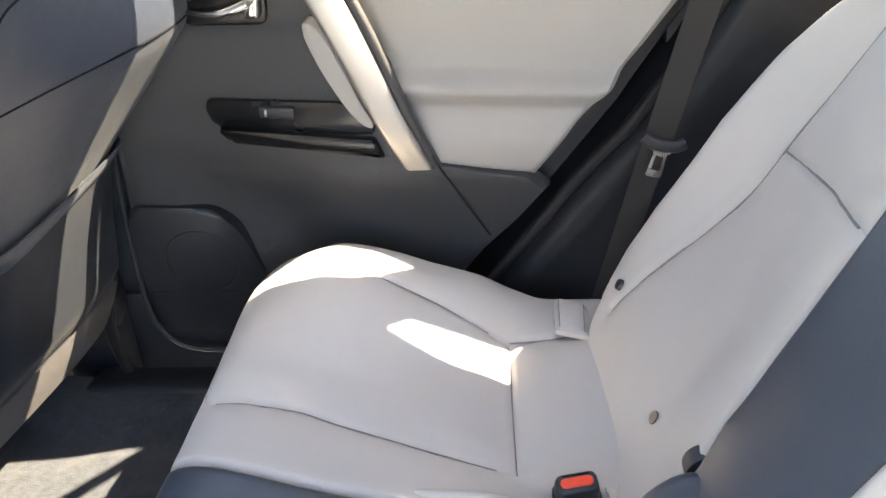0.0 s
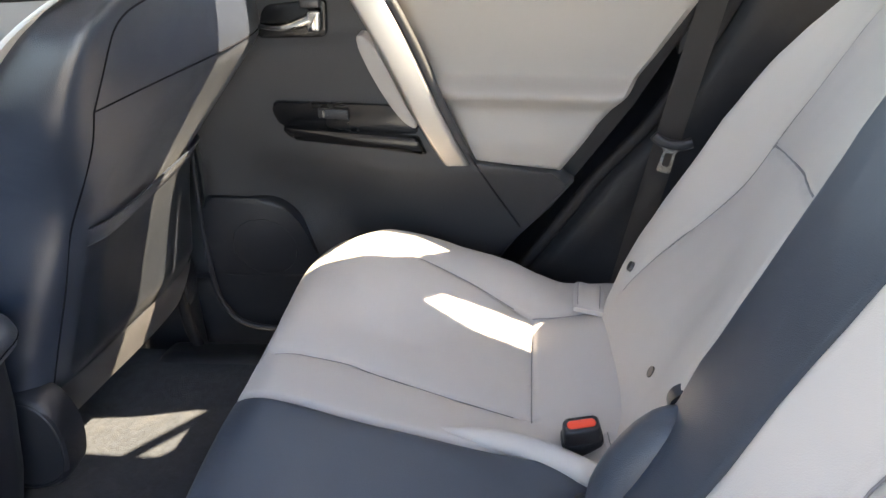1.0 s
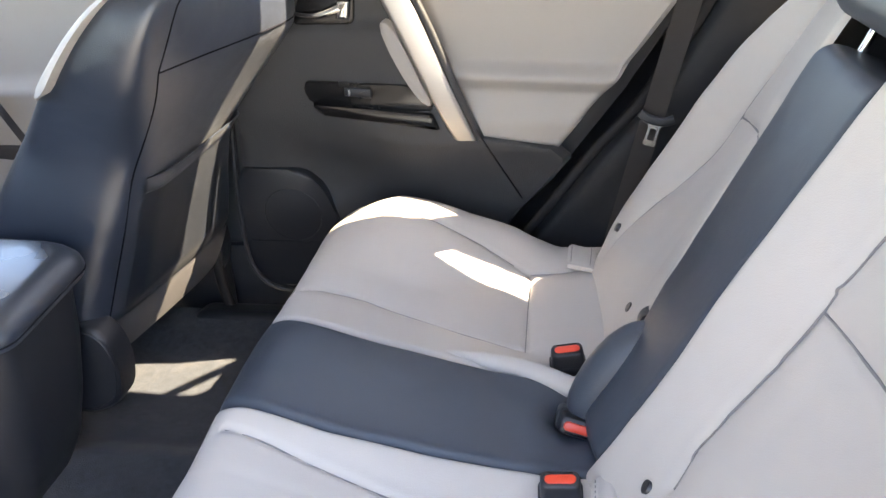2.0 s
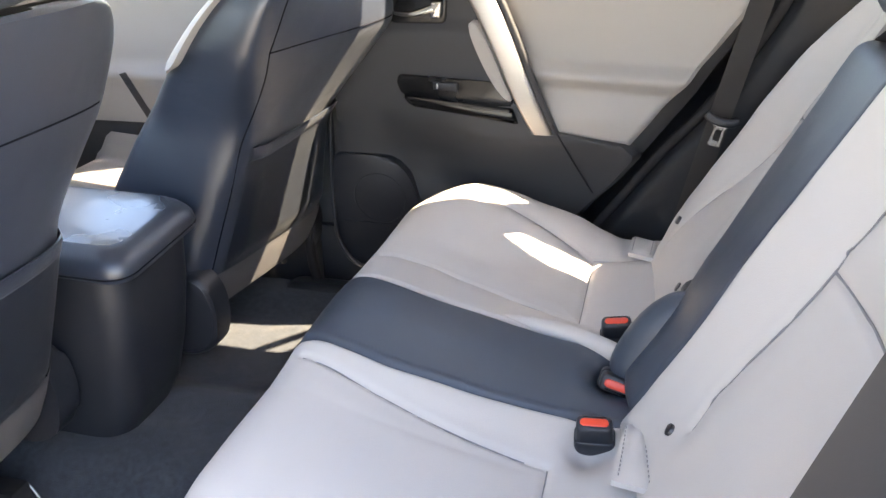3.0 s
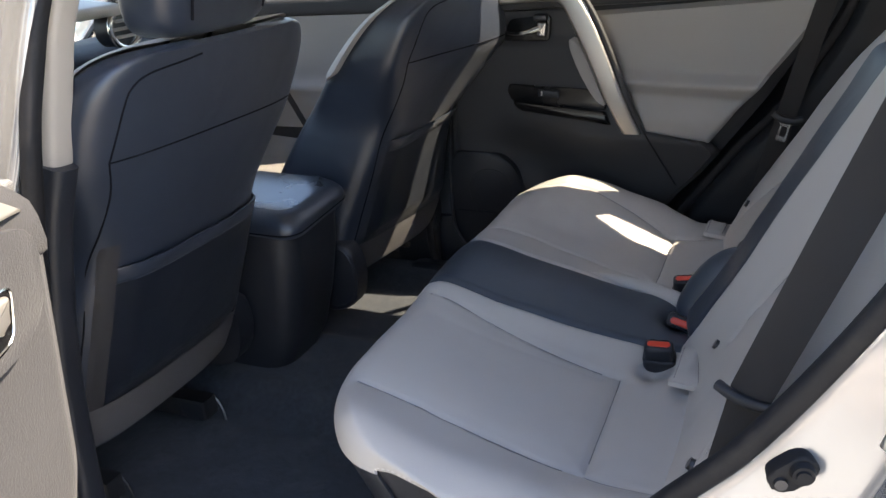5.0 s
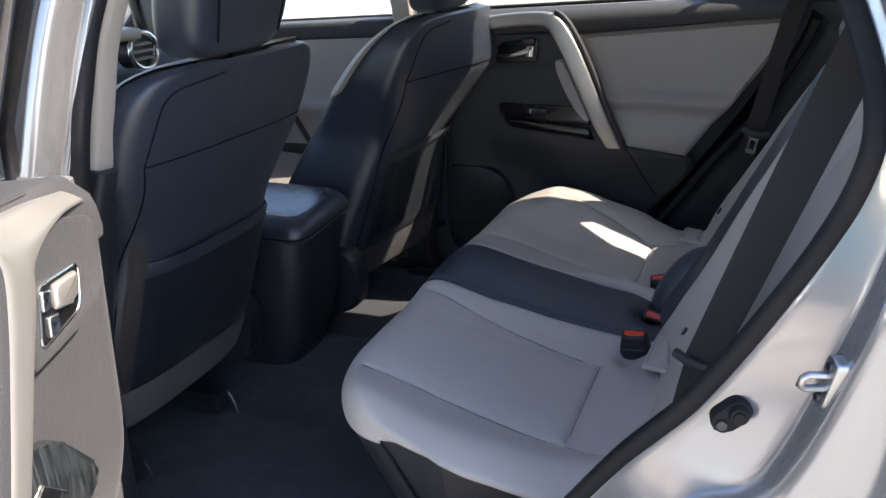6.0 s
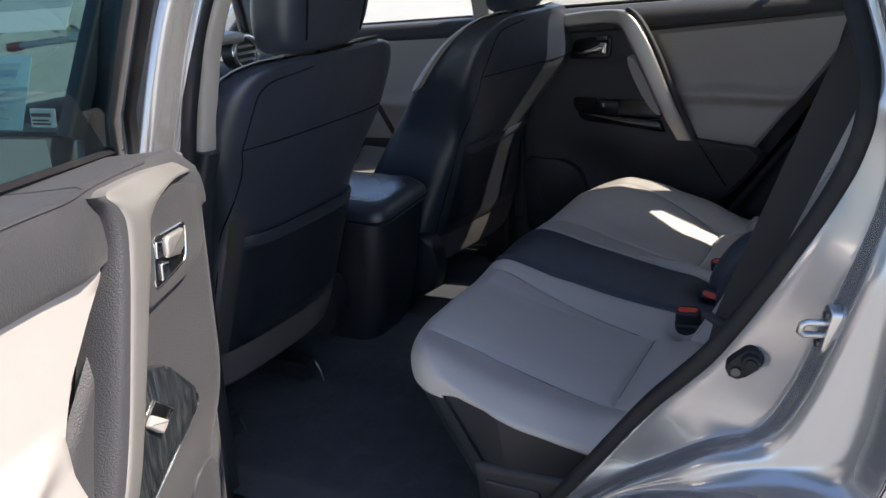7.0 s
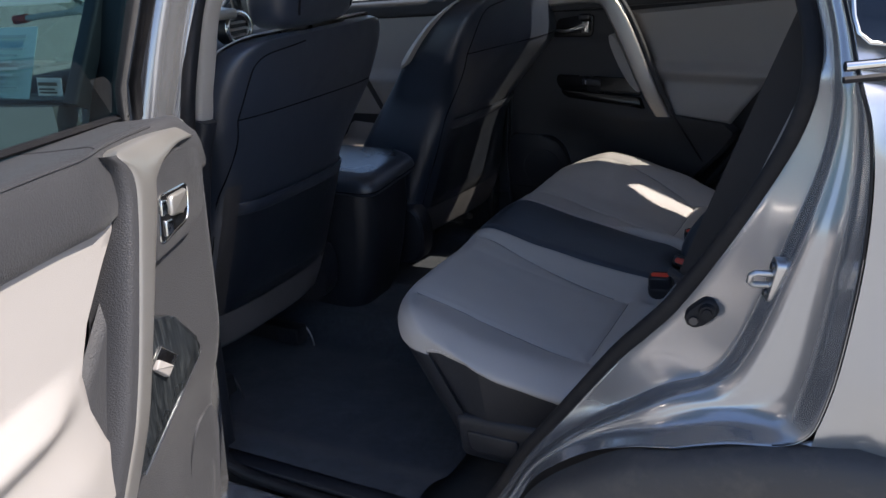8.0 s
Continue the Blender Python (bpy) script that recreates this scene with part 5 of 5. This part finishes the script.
def ribbon(a, b, width, thick=0.0016, sag=0.0, wdir=None, n=24):
    bm = bmesh.new()
    a, b = Vector(a), Vector(b)
    rows = []
    for i in range(n + 1):
        t = i / n
        p = a.lerp(b, t) + Vector((0, 0, -sag * math.sin(math.pi * t)))
        w = (Vector(wdir[0]).lerp(Vector(wdir[1]), t)).normalized() * width / 2
        rows.append([p - w, p - w * 0.5, p, p + w * 0.5, p + w])
    skin(bm, rows)
    bmesh.ops.solidify(bm, geom=bm.faces[:], thickness=thick)
    return bm


# far belt
fb = thing("seat_belt", (0.25, 0.66, 0.70), "dark grey seat belt webbing with a bright tongue", "seat belt", "rear seat belts")
piece("webbing", ribbon((0.205, 0.655, 0.66), (0.335, 0.668, 1.235), 0.046, wdir=((0.93, 0.25, -0.2), (0.95, -0.2, -0.2))), WEB, fb)
piece("upper_webbing", ribbon((0.335, 0.668, 1.235), (0.42, 0.62, 1.52), 0.046, wdir=((0.95, -0.2, -0.2), (0.95, -0.2, -0.25))), WEB, fb)
tq = look_up((0.276, 0.652, 0.955), (0.22, 0.02, 0.98), (0, -1, 0))
guide = piece("tongue_grip", sweep([tq @ Vector(p) for p in [(0.006, -0.034, 0.006), (0.008, -0.02, -0.002), (0.009, 0, -0.004), (0.008, 0.02, -0.002), (0.006, 0.034, 0.006)]], rounded(0.016, 0.018, 0.006), up=tq.to_3x3() @ Vector((0, 0, 1))), PLASTIC, fb, "black plastic tongue grip")
bm = bmesh.new()
outer_ = [(-0.020, 0.0), (0.020, 0.0), (0.011, -0.012), (0.013, -0.046), (0.010, -0.050), (-0.010, -0.050), (-0.013, -0.046), (-0.011, -0.012)]
inner_ = [(-0.006, -0.014), (0.006, -0.014), (0.0065, -0.018), (0.0065, -0.036), (0.006, -0.038), (-0.006, -0.038), (-0.0065, -0.036), (-0.0065, -0.018)]
ov = [bm.verts.new(tq @ Vector((0.012, a, b - 0.006))) for a, b in outer_]
iv = [bm.verts.new(tq @ Vector((0.012, a, b - 0.006))) for a, b in inner_]
for k in range(8):
    bm.faces.new((ov[k], ov[(k + 1) % 8], iv[(k + 1) % 8], iv[k]))
bmesh.ops.solidify(bm, geom=bm.faces[:], thickness=0.0028)
piece("tongue", bm, CHROME, fb, "bright steel belt tongue", smooth=False)

# near belt
nb = thing("seat_belt", (0.26, -0.66, 0.70), "dark brown-grey seat belt webbing through a plastic guide", "seat belt", "rear seat belts")
piece("webbing", ribbon((0.212, -0.655, 0.69), (0.258, -0.625, 0.933), 0.053, wdir=((0.85, -0.52, 0), (0.80, -0.60, 0.0))), WEB, nb)
piece("upper_webbing", ribbon((0.258, -0.625, 0.933), (0.471, -0.549, 1.50), 0.055, wdir=((0.80, -0.60, 0.0), (0.97, 0.22, -0.1))), WEB, nb)
rg = spline([(0.222, -0.604, 0.929), (0.244, -0.622, 0.926), (0.270, -0.638, 0.928), (0.294, -0.646, 0.933)], 5)
piece("belt_guide", tube(rg, 0.0072, 10), PLASTIC, nb, "black plastic belt guide")


pb = thing("seat_belt", (-1.1, 0.66, 0.80), "dark belt webbing hanging beside the passenger seat", "seat belt")
piece("webbing", ribbon((-1.06, 0.66, 0.80), (-1.20, 0.70, 0.995), 0.02, wdir=((1, 0.1, 0.3), (1, 0.1, 0.3))), WEB, pb)


# ---------------------------------------------------------------- front seats
def front_seat(name, cy, dx, label, wide, bow):
    """A front seat seen from behind. cy: its middle; dx: how far it is slid back; bow: how much its back is bent at the pocket's mouth."""
    root = thing(name, (dx - 0.95, cy, 0.40), label, "car seat", "front seats")
    k = 0.418

    def bx(z, y):
        bent = 1.75 * min(1, max(0, (z - 0.95) / 0.2)) * (1 - 0.75 * smoothstep(1.15, 1.29, z)) + 1.1 * (1 - smoothstep(0.64, 0.95, z))
        return dx + bow * bent * smoothstep(cy - 0.26, cy + 0.22, y) + (z - 1.15) * k

    # backrest: rings up the slope; dark cover behind, pale front
    levels = [(0.575, 0.46, 0.22), (0.60, 0.485, 0.25), (0.66, 0.505, 0.28), (0.78, 0.475, 0.29), (0.90, 0.455, 0.27), (1.0, 0.465, 0.245), (1.08, 0.505 + wide * 0.6, 0.215), (1.14, 0.538 + wide, 0.185), (1.20, 0.542 + wide, 0.155), (1.245, 0.524 + wide, 0.125), (1.275, 0.484 + wide, 0.095), (1.292, 0.43 + wide, 0.065), (1.300, 0.36 + wide, 0.04)]
    lev = spline([(a, b + 0.055 * (1 - smoothstep(0.85, 1.05, a)), c) for a, b, c in levels], 4)
    def corner(far):
        """How square the cover's corner is, towards the far door or towards the console."""
        return ((0.22, 0.28) if far else (0.36, 0.47)) if bow else (0.52, 0.62)

    for piece_name, lo, hi_, mat, grow, lab in (("back_cover", -112, 112, BLACK_LEATHER, 0.0, "black leather seat back cover"), ("front_pad", 100, 260, GREY, 0.0, "light grey leather seat front")):
        bm = bmesh.new()
        rows = []
        for z, w, d in lev:
            row = []
            low_side = 1 - smoothstep(1.06, 1.12, z)
            lo_, hh = (lo - 38 * low_side, hi_ + 38 * low_side) if mat is BLACK_LEATHER else (lo + 36 * low_side, hi_ - 36 * low_side)
            for i in range(49):
                a = radians(lo_ + (hh - lo_) * i / 48)
                ca, sa = math.cos(a), math.sin(a)
                ex, sx = corner(sa > 0 and mat is BLACK_LEATHER)
                px = math.copysign(abs(ca) ** ex, ca) * (d / 2 + grow)
                wing = 0.0 if mat is BLACK_LEATHER or (bow and i < 24) else 0.026 * smoothstep(1.07, 1.11, z) * (1 - smoothstep(1.23, 1.28, z)) * (1 if 0 < i < 48 else -0.6)
                py = math.copysign(abs(sa) ** sx, sa) * (w / 2 + grow + wing)
                row.append((bx(z, cy + py) - d / 2 + px * 1.0 + 0.0, cy + py, z - px * k * 0.55 + (0.007 * smoothstep(1.22, 1.30, z) if mat is GREY else 0.0)))
            rows.append(row)
        top = Vector((sum(p[0] for p in rows[-1]) / 49, cy, 1.304))
        rows.append([tuple(Vector(p).lerp(top, 0.6)) for p in rows[-1]])
        rows[-1] = [(p[0], p[1], 1.304 + (p[2] - 1.304) * 0.6) for p in rows[-1]]
        skin(bm, rows)
        piece(piece_name, bm, mat, root, lab)

    def face(y, z, d=0.0):
        """A point on the rear face, d proud of it."""
        z0 = z
        ex, sx = corner(y > cy)
        for _ in range(3):
            z_, w, dep = min(lev, key=lambda q: abs(q[0] - z0))
            sa = min(0.98, abs(y - cy) / (w / 2)) ** (1 / sx)
            px = math.sqrt(max(0, 1 - sa * sa)) ** ex * dep / 2
            z0 = z + px * k * 0.55
        return Vector((bx(z0, y) - dep / 2 + px + d, y, z - d * 0.3))

    # seams: a rounded upper panel, a cross seam under it, uprights below
    wd = wide / 2
    zs = 1.146
    loop_ = [(-0.222 - wd, zs), (-0.216 - wd, 1.19), (-0.210 - wd, 1.228), (-0.200 - wd, 1.254), (-0.17 - wd, 1.270), (-0.12, 1.277), (-0.08, 1.281)]
    piece("seam", tube([face(cy + q.x, q.y, 0.0) for q in spline([(a, b, 0) for a, b in loop_], 5)], 0.0017, 6), SEAM_DARK, root)
    cross = [face(cy + (0.222 + wd) * q, zs, 0.0) for q in [i / 12 - 1 for i in range(25)]]
    piece("seam", tube(cross, 0.0016, 6), SEAM_DARK, root)
    line = [face(cy - q, z, 0.0) for q, z in ((0.222 + wd, zs), (0.212 + wd * 0.9, 1.09), (0.205 + wd * 1.0, 1.02), (0.203 + wd * 1.1, 0.95), (0.203 + wd * 1.3, 0.85), (0.204 + wd * 1.4, 0.75), (0.206 + wd * 1.4, 0.66))]
    piece("seam", tube(spline(line, 4), 0.0017, 6), SEAM_DARK, root)
    piece("seam", tube(spline([p + Vector((0.001, 0.012, 0)) for p in line], 4), 0.0010, 6), SEAM_DARK, root)
    # charcoal strip between the side seam and the pocket
    if not bow:
        bm = bmesh.new()
        skin(bm, [[face(cy - 0.194 - (0.026 + 0.008 * i / 14) * j / 6, 0.992 - 0.335 * i / 14, 0.003 - 0.0025 * (j == 6 or i == 0)) for j in range(7)] for i in range(15)])
        bmesh.ops.solidify(bm, geom=bm.faces[:], thickness=0.002)
        piece("side_strip", bm, STRIP, root, "charcoal vinyl strip beside the map pocket")
    # map pocket: a stretched sheet with a rolled mouth
    mouth = 0.945
    bm = bmesh.new()
    rows = []
    for i in range(25):
        t = i / 24
        row = []
        for j in range(29):
            q = j / 14 - 1
            z = mouth - (mouth - 0.66) * t
            y = cy + 0.018 + q * 0.212 + (0.022 * max(0, q) if bow else 0)
            e = min(1 - abs(q), (1 - t) * 1.2)
            row.append(face(y, z, 0.003 + (0.005 + 0.008 * t) * smoothstep(0, 0.2, e)))
        rows.append(row)
    skin(bm, rows)
    bmesh.ops.solidify(bm, geom=bm.faces[:], thickness=0.004)
    pk = piece("map_pocket", bm, BLACK_LEATHER, root, "black leather map pocket")
    hem = []
    for q in [i / 14 - 1 for i in range(29)]:
        e = smoothstep(0, 0.2, 1 - abs(q))
        hem.append([face(cy + 0.018 + q * 0.214 + (0.020 * max(0, q) if bow else 0), mouth - dz, dd + 0.005 * e) for dz, dd in ((-0.003, 0.002), (-0.0035, 0.005), (0.0, 0.0065), (0.022, 0.0065), (0.026, 0.0055), (0.028, 0.003))])
    bm = bmesh.new()
    skin(bm, hem)
    piece("pocket_mouth", bm, BLACK_LEATHER, pk)
    # pale band at the foot
    bm = bmesh.new()
    rows = []
    for i in range(9):
        z = 0.658 - 0.095 * i / 8
        rows.append([face(cy + (j / 14 - 1) * 0.254, z + 0.006 * (j / 14 - 1) ** 2, 0.006) for j in range(29)])
    skin(bm, rows)
    bmesh.ops.solidify(bm, geom=bm.faces[:], thickness=0.006)
    piece("lower_band", bm, BAND, root, "grey vinyl band at the foot")
    # side hinge covers
    for sd in (-1, 1):
        c = Vector((dx - (0.235 if bow else 0.285), cy + sd * 0.262, 0.60))
        cov = smooth_poly([(0.030, 0.085), (0.062, 0.045), (0.068, -0.02), (0.045, -0.085), (-0.03, -0.11), (-0.09, -0.06), (-0.085, 0.02), (-0.03, 0.08)], 4)
        piece("hinge_cover", slab(cov, lambda a, b, d: c + Vector((a, sd * d, b)), -0.03, 0.028, 0.014, 3), PLASTIC, root, "black plastic hinge cover")
        piece("cover_rim", tube([c + Vector((a * 0.86, sd * 0.028, b * 0.86)) for a, b in list(cov) + [cov[0]]], 0.0022, 6), PLASTIC, root)
    # seat cushion
    bm = bmesh.new()
    rows = []
    for i in range(25):
        t = i / 24
        row = []
        for j in range(25):
            q = j / 12 - 1
            x = dx - 0.33 - 0.46 * t
            z = 0.745 + 0.035 * t + 0.055 * smoothstep(0.62, 0.86, abs(q)) - 0.09 * smoothstep(0.86, 1.0, abs(q)) - 0.07 * smoothstep(0.88, 1, t)
            row.append((x, cy + q * 0.265, z))
        rows.append(row)
    skin(bm, rows)
    bmesh.ops.solidify(bm, geom=bm.faces[:], thickness=0.03)
    piece("seat_cushion", bm, GREY, root, "light grey leather seat cushion")
    piece("seat_base", block((0.50, 0.46, 0.20), pose(dx - 0.58, cy, 0.61), 0.03), PLASTIC, root)
    # rails and feet
    for sd in (-1, 1):
        yy = cy + sd * 0.155
        back_ = 0.10 if bow else 0.0
        rl = piece("seat_rail", block((0.62, 0.045, 0.05), pose(dx - 0.58 - back_, yy, 0.425), 0.006), STEEL_DARK, root)
        piece("rail_cap", block((0.07, 0.05, 0.05), pose(dx - 0.31 - back_, yy, 0.42), 0.012), PLASTIC, rl)
        if not bow:
            piece("rail_loop", tube(spline([(dx - 0.29, yy + 0.018, 0.445), (dx - 0.272, yy + 0.022, 0.435), (dx - 0.258, yy + 0.022, 0.41), (dx - 0.252, yy + 0.022, 0.38)], 5), 0.0022, 8), ZINC if sd > 0 else STEEL_DARK, rl)
        piece("rail_leg", block((0.05, 0.05, 0.18), pose(dx - 0.42, yy, 0.50, 0, 12, 0), 0.008), STEEL_DARK, rl)
    # headrest on two stems
    hy = cy - wide * 0.4
    head = thing("headrest", (dx + 0.05, cy, 1.31), "black leather headrest with stitched seams on a front seat", "headrest", "headrests")
    bm = bmesh.new()
    rows = []
    for i in range(25):
        a = math.pi * (i / 24 - 0.5)
        zz = 1.410 + 0.104 * math.copysign(abs(math.sin(a)) ** 0.8, math.sin(a))
        sc = max(0.02, abs(math.cos(a)) ** 0.30)
        ring_ = []
        for j in range(48):
            b = 2 * math.pi * j / 48
            px = math.copysign(abs(math.cos(b)) ** 0.55, math.cos(b)) * 0.062 * sc
            py = math.copysign(abs(math.sin(b)) ** 0.5, math.sin(b)) * (0.138 + wide * 0.45) * (0.93 + 0.07 * (zz - 1.32) / 0.19) * sc
            ring_.append((dx + 0.035 + px + (zz - 1.415) * 0.25, hy + py, zz))
        rows.append(ring_)
    skin(bm, rows, True, True)
    pad_ = piece("pad", bm, BLACK_LEATHER, head)
    for sd in (-1, 1):
        ln = [(dx + 0.10 + (zz - 1.415) * 0.25 - 0.004 * abs(zz - 1.415) / 0.09, hy + sd * (0.092 + 0.02 * (zz - 1.33) / 0.18), zz) for zz in (1.335, 1.36, 1.40, 1.44, 1.48, 1.50)]
        piece("seam", tube(spline([Vector(q) - Vector((0.0015, 0, 0)) for q in ln], 3), 0.0022, 6), SEAM_DARK, pad_)
        piece("stem", tube([(dx - 0.03, hy + sd * 0.055, 1.27), (dx + 0.02, hy + sd * 0.055, 1.36)], 0.006, 8), CHROME, head)
        piece("stem_collar", block((0.03, 0.035, 0.012), pose(dx - 0.012, hy + sd * 0.055, 1.306), 0.004), PLASTIC, head)
    return root


front_seat("front_seat", -0.352, -0.640, "black leather driver seat with grey band and map pocket", 0.045, 0.0)
front_seat("front_seat", 0.505, -0.556, "black leather passenger seat with grey front and map pocket", 0.03, 0.045)

# ---------------------------------------------------------------- centre console
con = thing("centre_console", (-0.85, 0.06, 0.45), "black centre console with a padded armrest lid", "console")
bm = bmesh.new()
rows = []
for z, x, w in ((0.44, -0.815, 0.20), (0.50, -0.785, 0.225), (0.60, -0.76, 0.24), (0.72, -0.74, 0.25), (0.80, -0.735, 0.255), (0.815, -0.735, 0.255)):
    ring_ = []
    for a, b in rounded(w, 0.5, 0.055, 6):
        ring_.append((x - 0.25 + b, 0.075 + a, z))
    rows.append(ring_)
skin(bm, rows, True, True)
piece("box", bm, PLASTIC, con)
LID_LEVELS = [(0.0, -0.004), (0.006, 0.004), (0.020, 0.007), (0.034, 0.004), (0.046, -0.005), (0.054, -0.016), (0.0585, -0.027), (0.060, -0.038), (0.0605, -0.08)]
for lid_name, levels, mat, lab in (("lid", LID_LEVELS[:7], BLACK_LEATHER, "black padded armrest lid"), ("lid_pad", LID_LEVELS[6:], LID, "smooth dark pad on the lid")):
    bm = bmesh.new()
    rows = []
    for dz, grow in levels:
        rows.append([(-0.98 + b, 0.077 + a, 0.822 + dz + 0.07 * a - 0.02 * b - 0.008 * smoothstep(0.15, 0.27, b)) for a, b in rounded(0.262 + 2 * grow, 0.52 + 2 * grow, 0.045, 6)])
    skin(bm, rows, True, True)
    piece(lid_name, bm, mat, con, lab)
piece("lid_seam", tube([(-0.98 + b, 0.077 + a, 0.830 + 0.07 * a - 0.02 * b) for a, b in rounded(0.274, 0.532, 0.045, 6)], 0.0018, 6), SEAM_DARK, con)

# ---------------------------------------------------------------- dashboard
dash = thing("dashboard", (-1.6, 0, 0.6), "black dashboard with pale lower panel and round air vents", "dashboard")
bm = bmesh.new()
rows = []
for x, z in ((-1.95, 1.12), (-1.75, 1.17), (-1.55, 1.185), (-1.46, 1.165), (-1.435, 1.12), (-1.43, 1.04), (-1.44, 0.95), (-1.46, 0.80), (-1.55, 0.62)):
    rows.append([(x - 0.03 * math.cos(j / 24 * math.pi * 2), -0.72 + 1.44 * j / 24, z) for j in range(25)])
skin(bm, rows)
bmesh.ops.solidify(bm, geom=bm.faces[:], thickness=0.02)
piece("dash_top", bm, PLASTIC, dash)
piece("pale_panel", block((0.05, 1.30, 0.05), pose(-1.41, 0, 1.105, 0, 10, 0), 0.015, 3), PALE_TRIM, dash)
for vy in (0.60, 0.24, -0.16, -0.60):
    c = Vector((-1.355, vy, 1.235))
    rg = piece("vent_ring", tube([c + Vector((0.02 * math.cos(a) * 0.2, 0.05 * math.cos(a), 0.05 * math.sin(a))) for a in [2 * math.pi * q / 32 for q in range(33)]], 0.008, 8), CHROME, dash, "chrome vent ring")
    bm = bmesh.new()
    bmesh.ops.create_cone(bm, cap_ends=True, segments=28, radius1=0.05, radius2=0.046, depth=0.05, matrix=Matrix.Translation(c + Vector((-0.035, 0, 0))) @ pose(0, 0, 0, 0, 90, 0))
    piece("vent_body", bm, PLASTIC, rg)
    for q in (-0.02, 0.0, 0.02):
        piece("vane", block((0.02, 0.085 - abs(q) * 0.8, 0.003), Matrix.Translation(c + Vector((-0.006, 0, q))) @ pose(0, 0, 0, 0, 20, 0), 0.001, 1), PALE_TRIM, rg)
piece("vent_shelf", block((0.16, 0.34, 0.03), pose(-1.42, 0.06, 1.292, 0, 6, 0), 0.012, 3), PALE_TRIM, dash)

screen = piece("centre_screen", block((0.04, 0.26, 0.20), pose(-1.42, 0.43, 1.33, 0, -8, 0), 0.018, 3), GLOSS, dash, "black centre display")

# windscreen
bm = bmesh.new()
bm.faces.new([bm.verts.new(p) for p in [(-2.0, -0.70, 1.15), (-2.0, 0.70, 1.15), (-1.36, 0.60, 1.64), (-1.36, -0.60, 1.64)]])
ws = part("window_1", bm, CLEAR)
ws.visible_shadow = False
tagged(ws, "clear sloping windscreen glass", "windscreen", kind="structure")
bonnet = bmesh.new()
skin(bonnet, [[(-2.0 - 0.9 * i / 8, -0.8 + 1.6 * j / 10, 1.13 - 0.16 * (i / 8) ** 1.5 + 0.03 * math.cos((j / 10 - 0.5) * 3)) for j in range(11)] for i in range(9)])
piece("bonnet", bonnet, SILVER, body)

# ---------------------------------------------------------------- papers in the driver's window


def sheet(name, x0, x1, z0, z1, mat, label, bars=(), off=0.012, bar_mat=None):
    ob = thing(name, (x0, -0.79, z0), label, "paper")
    piece("page", slab([(x0, z0), (x1, z0), (x1, z1), (x0, z1)], lambda a, b, d: QN(a, b, d), off - 0.001, off, 0), mat, ob, smooth=False)
    for a, b, c, h in bars:
        piece("print_bar", slab([(x0 + a, z0 + b), (x0 + c, z0 + b), (x0 + c, z0 + b + h), (x0 + a, z0 + b + h)], lambda p, q, d: QN(p, q, d), off - 0.0024, off - 0.0014, 0), bar_mat or INK, ob, smooth=False)
    return ob


sheet("window_sheet", -1.12, -0.905, 1.238, 1.362, PAPER_BLUE, "pale blue printed sheet behind the driver's window", [(0.02, 0.105, 0.19, 0.006)] + [(0.02, 0.085 - 0.011 * k, 0.19 - 0.012 * (k % 3), 0.004) for k in range(7)], -0.062, INK_SOFT)
sheet("window_sticker", -0.872, -0.805, 1.245, 1.277, PAPER, "small white sticker on the driver's window", [(0.008, 0.019, 0.058, 0.006), (0.008, 0.011, 0.050, 0.003), (0.008, 0.005, 0.054, 0.003)], -0.064, STEEL_DARK)
sheet("window_sheet", -1.15, -0.83, 1.400, 1.52, PAPER, "white printed sheet behind the driver's window", [(0.03, 0.09, 0.28, 0.005), (0.03, 0.075, 0.28, 0.003), (0.03, 0.06, 0.25, 0.003)], -0.062)
stick = thing("marker_stick", (-0.9, -0.79, 1.37), "white stick with a red band lying behind the driver's window", "stick")
rod = piece("rod", tube([QN(-1.02, 1.372, -0.03), QN(-0.90, 1.380, -0.03), QN(-0.79, 1.385, -0.03)], 0.006, 10), PAPER, stick)
piece("red_band", tube([QN(-1.02, 1.372, -0.03), QN(-0.985, 1.3745, -0.03)], 0.0085, 10), RED, rod, "red band")
piece("wedge", slab([(-0.90, 1.398), (-0.885, 1.412), (-0.80, 1.385), (-0.795, 1.374)], QN, -0.04, -0.022, 0.004), PAPER, stick)
decal = thing("window_decal", (-0.85, 0.86, 1.29), "small pale printed decal on the passenger window", "decal")
for k, (z0, z1, w) in enumerate(((1.293, 1.299, 0.024), (1.304, 1.309, 0.027), (1.314, 1.319, 0.020))):
    piece("print_bar", slab([(-0.867, z0), (-0.867 + w, z0), (-0.867 + w, z1), (-0.867, z1)], Q, -0.072, -0.071, 0), PAPER, decal, smooth=False)
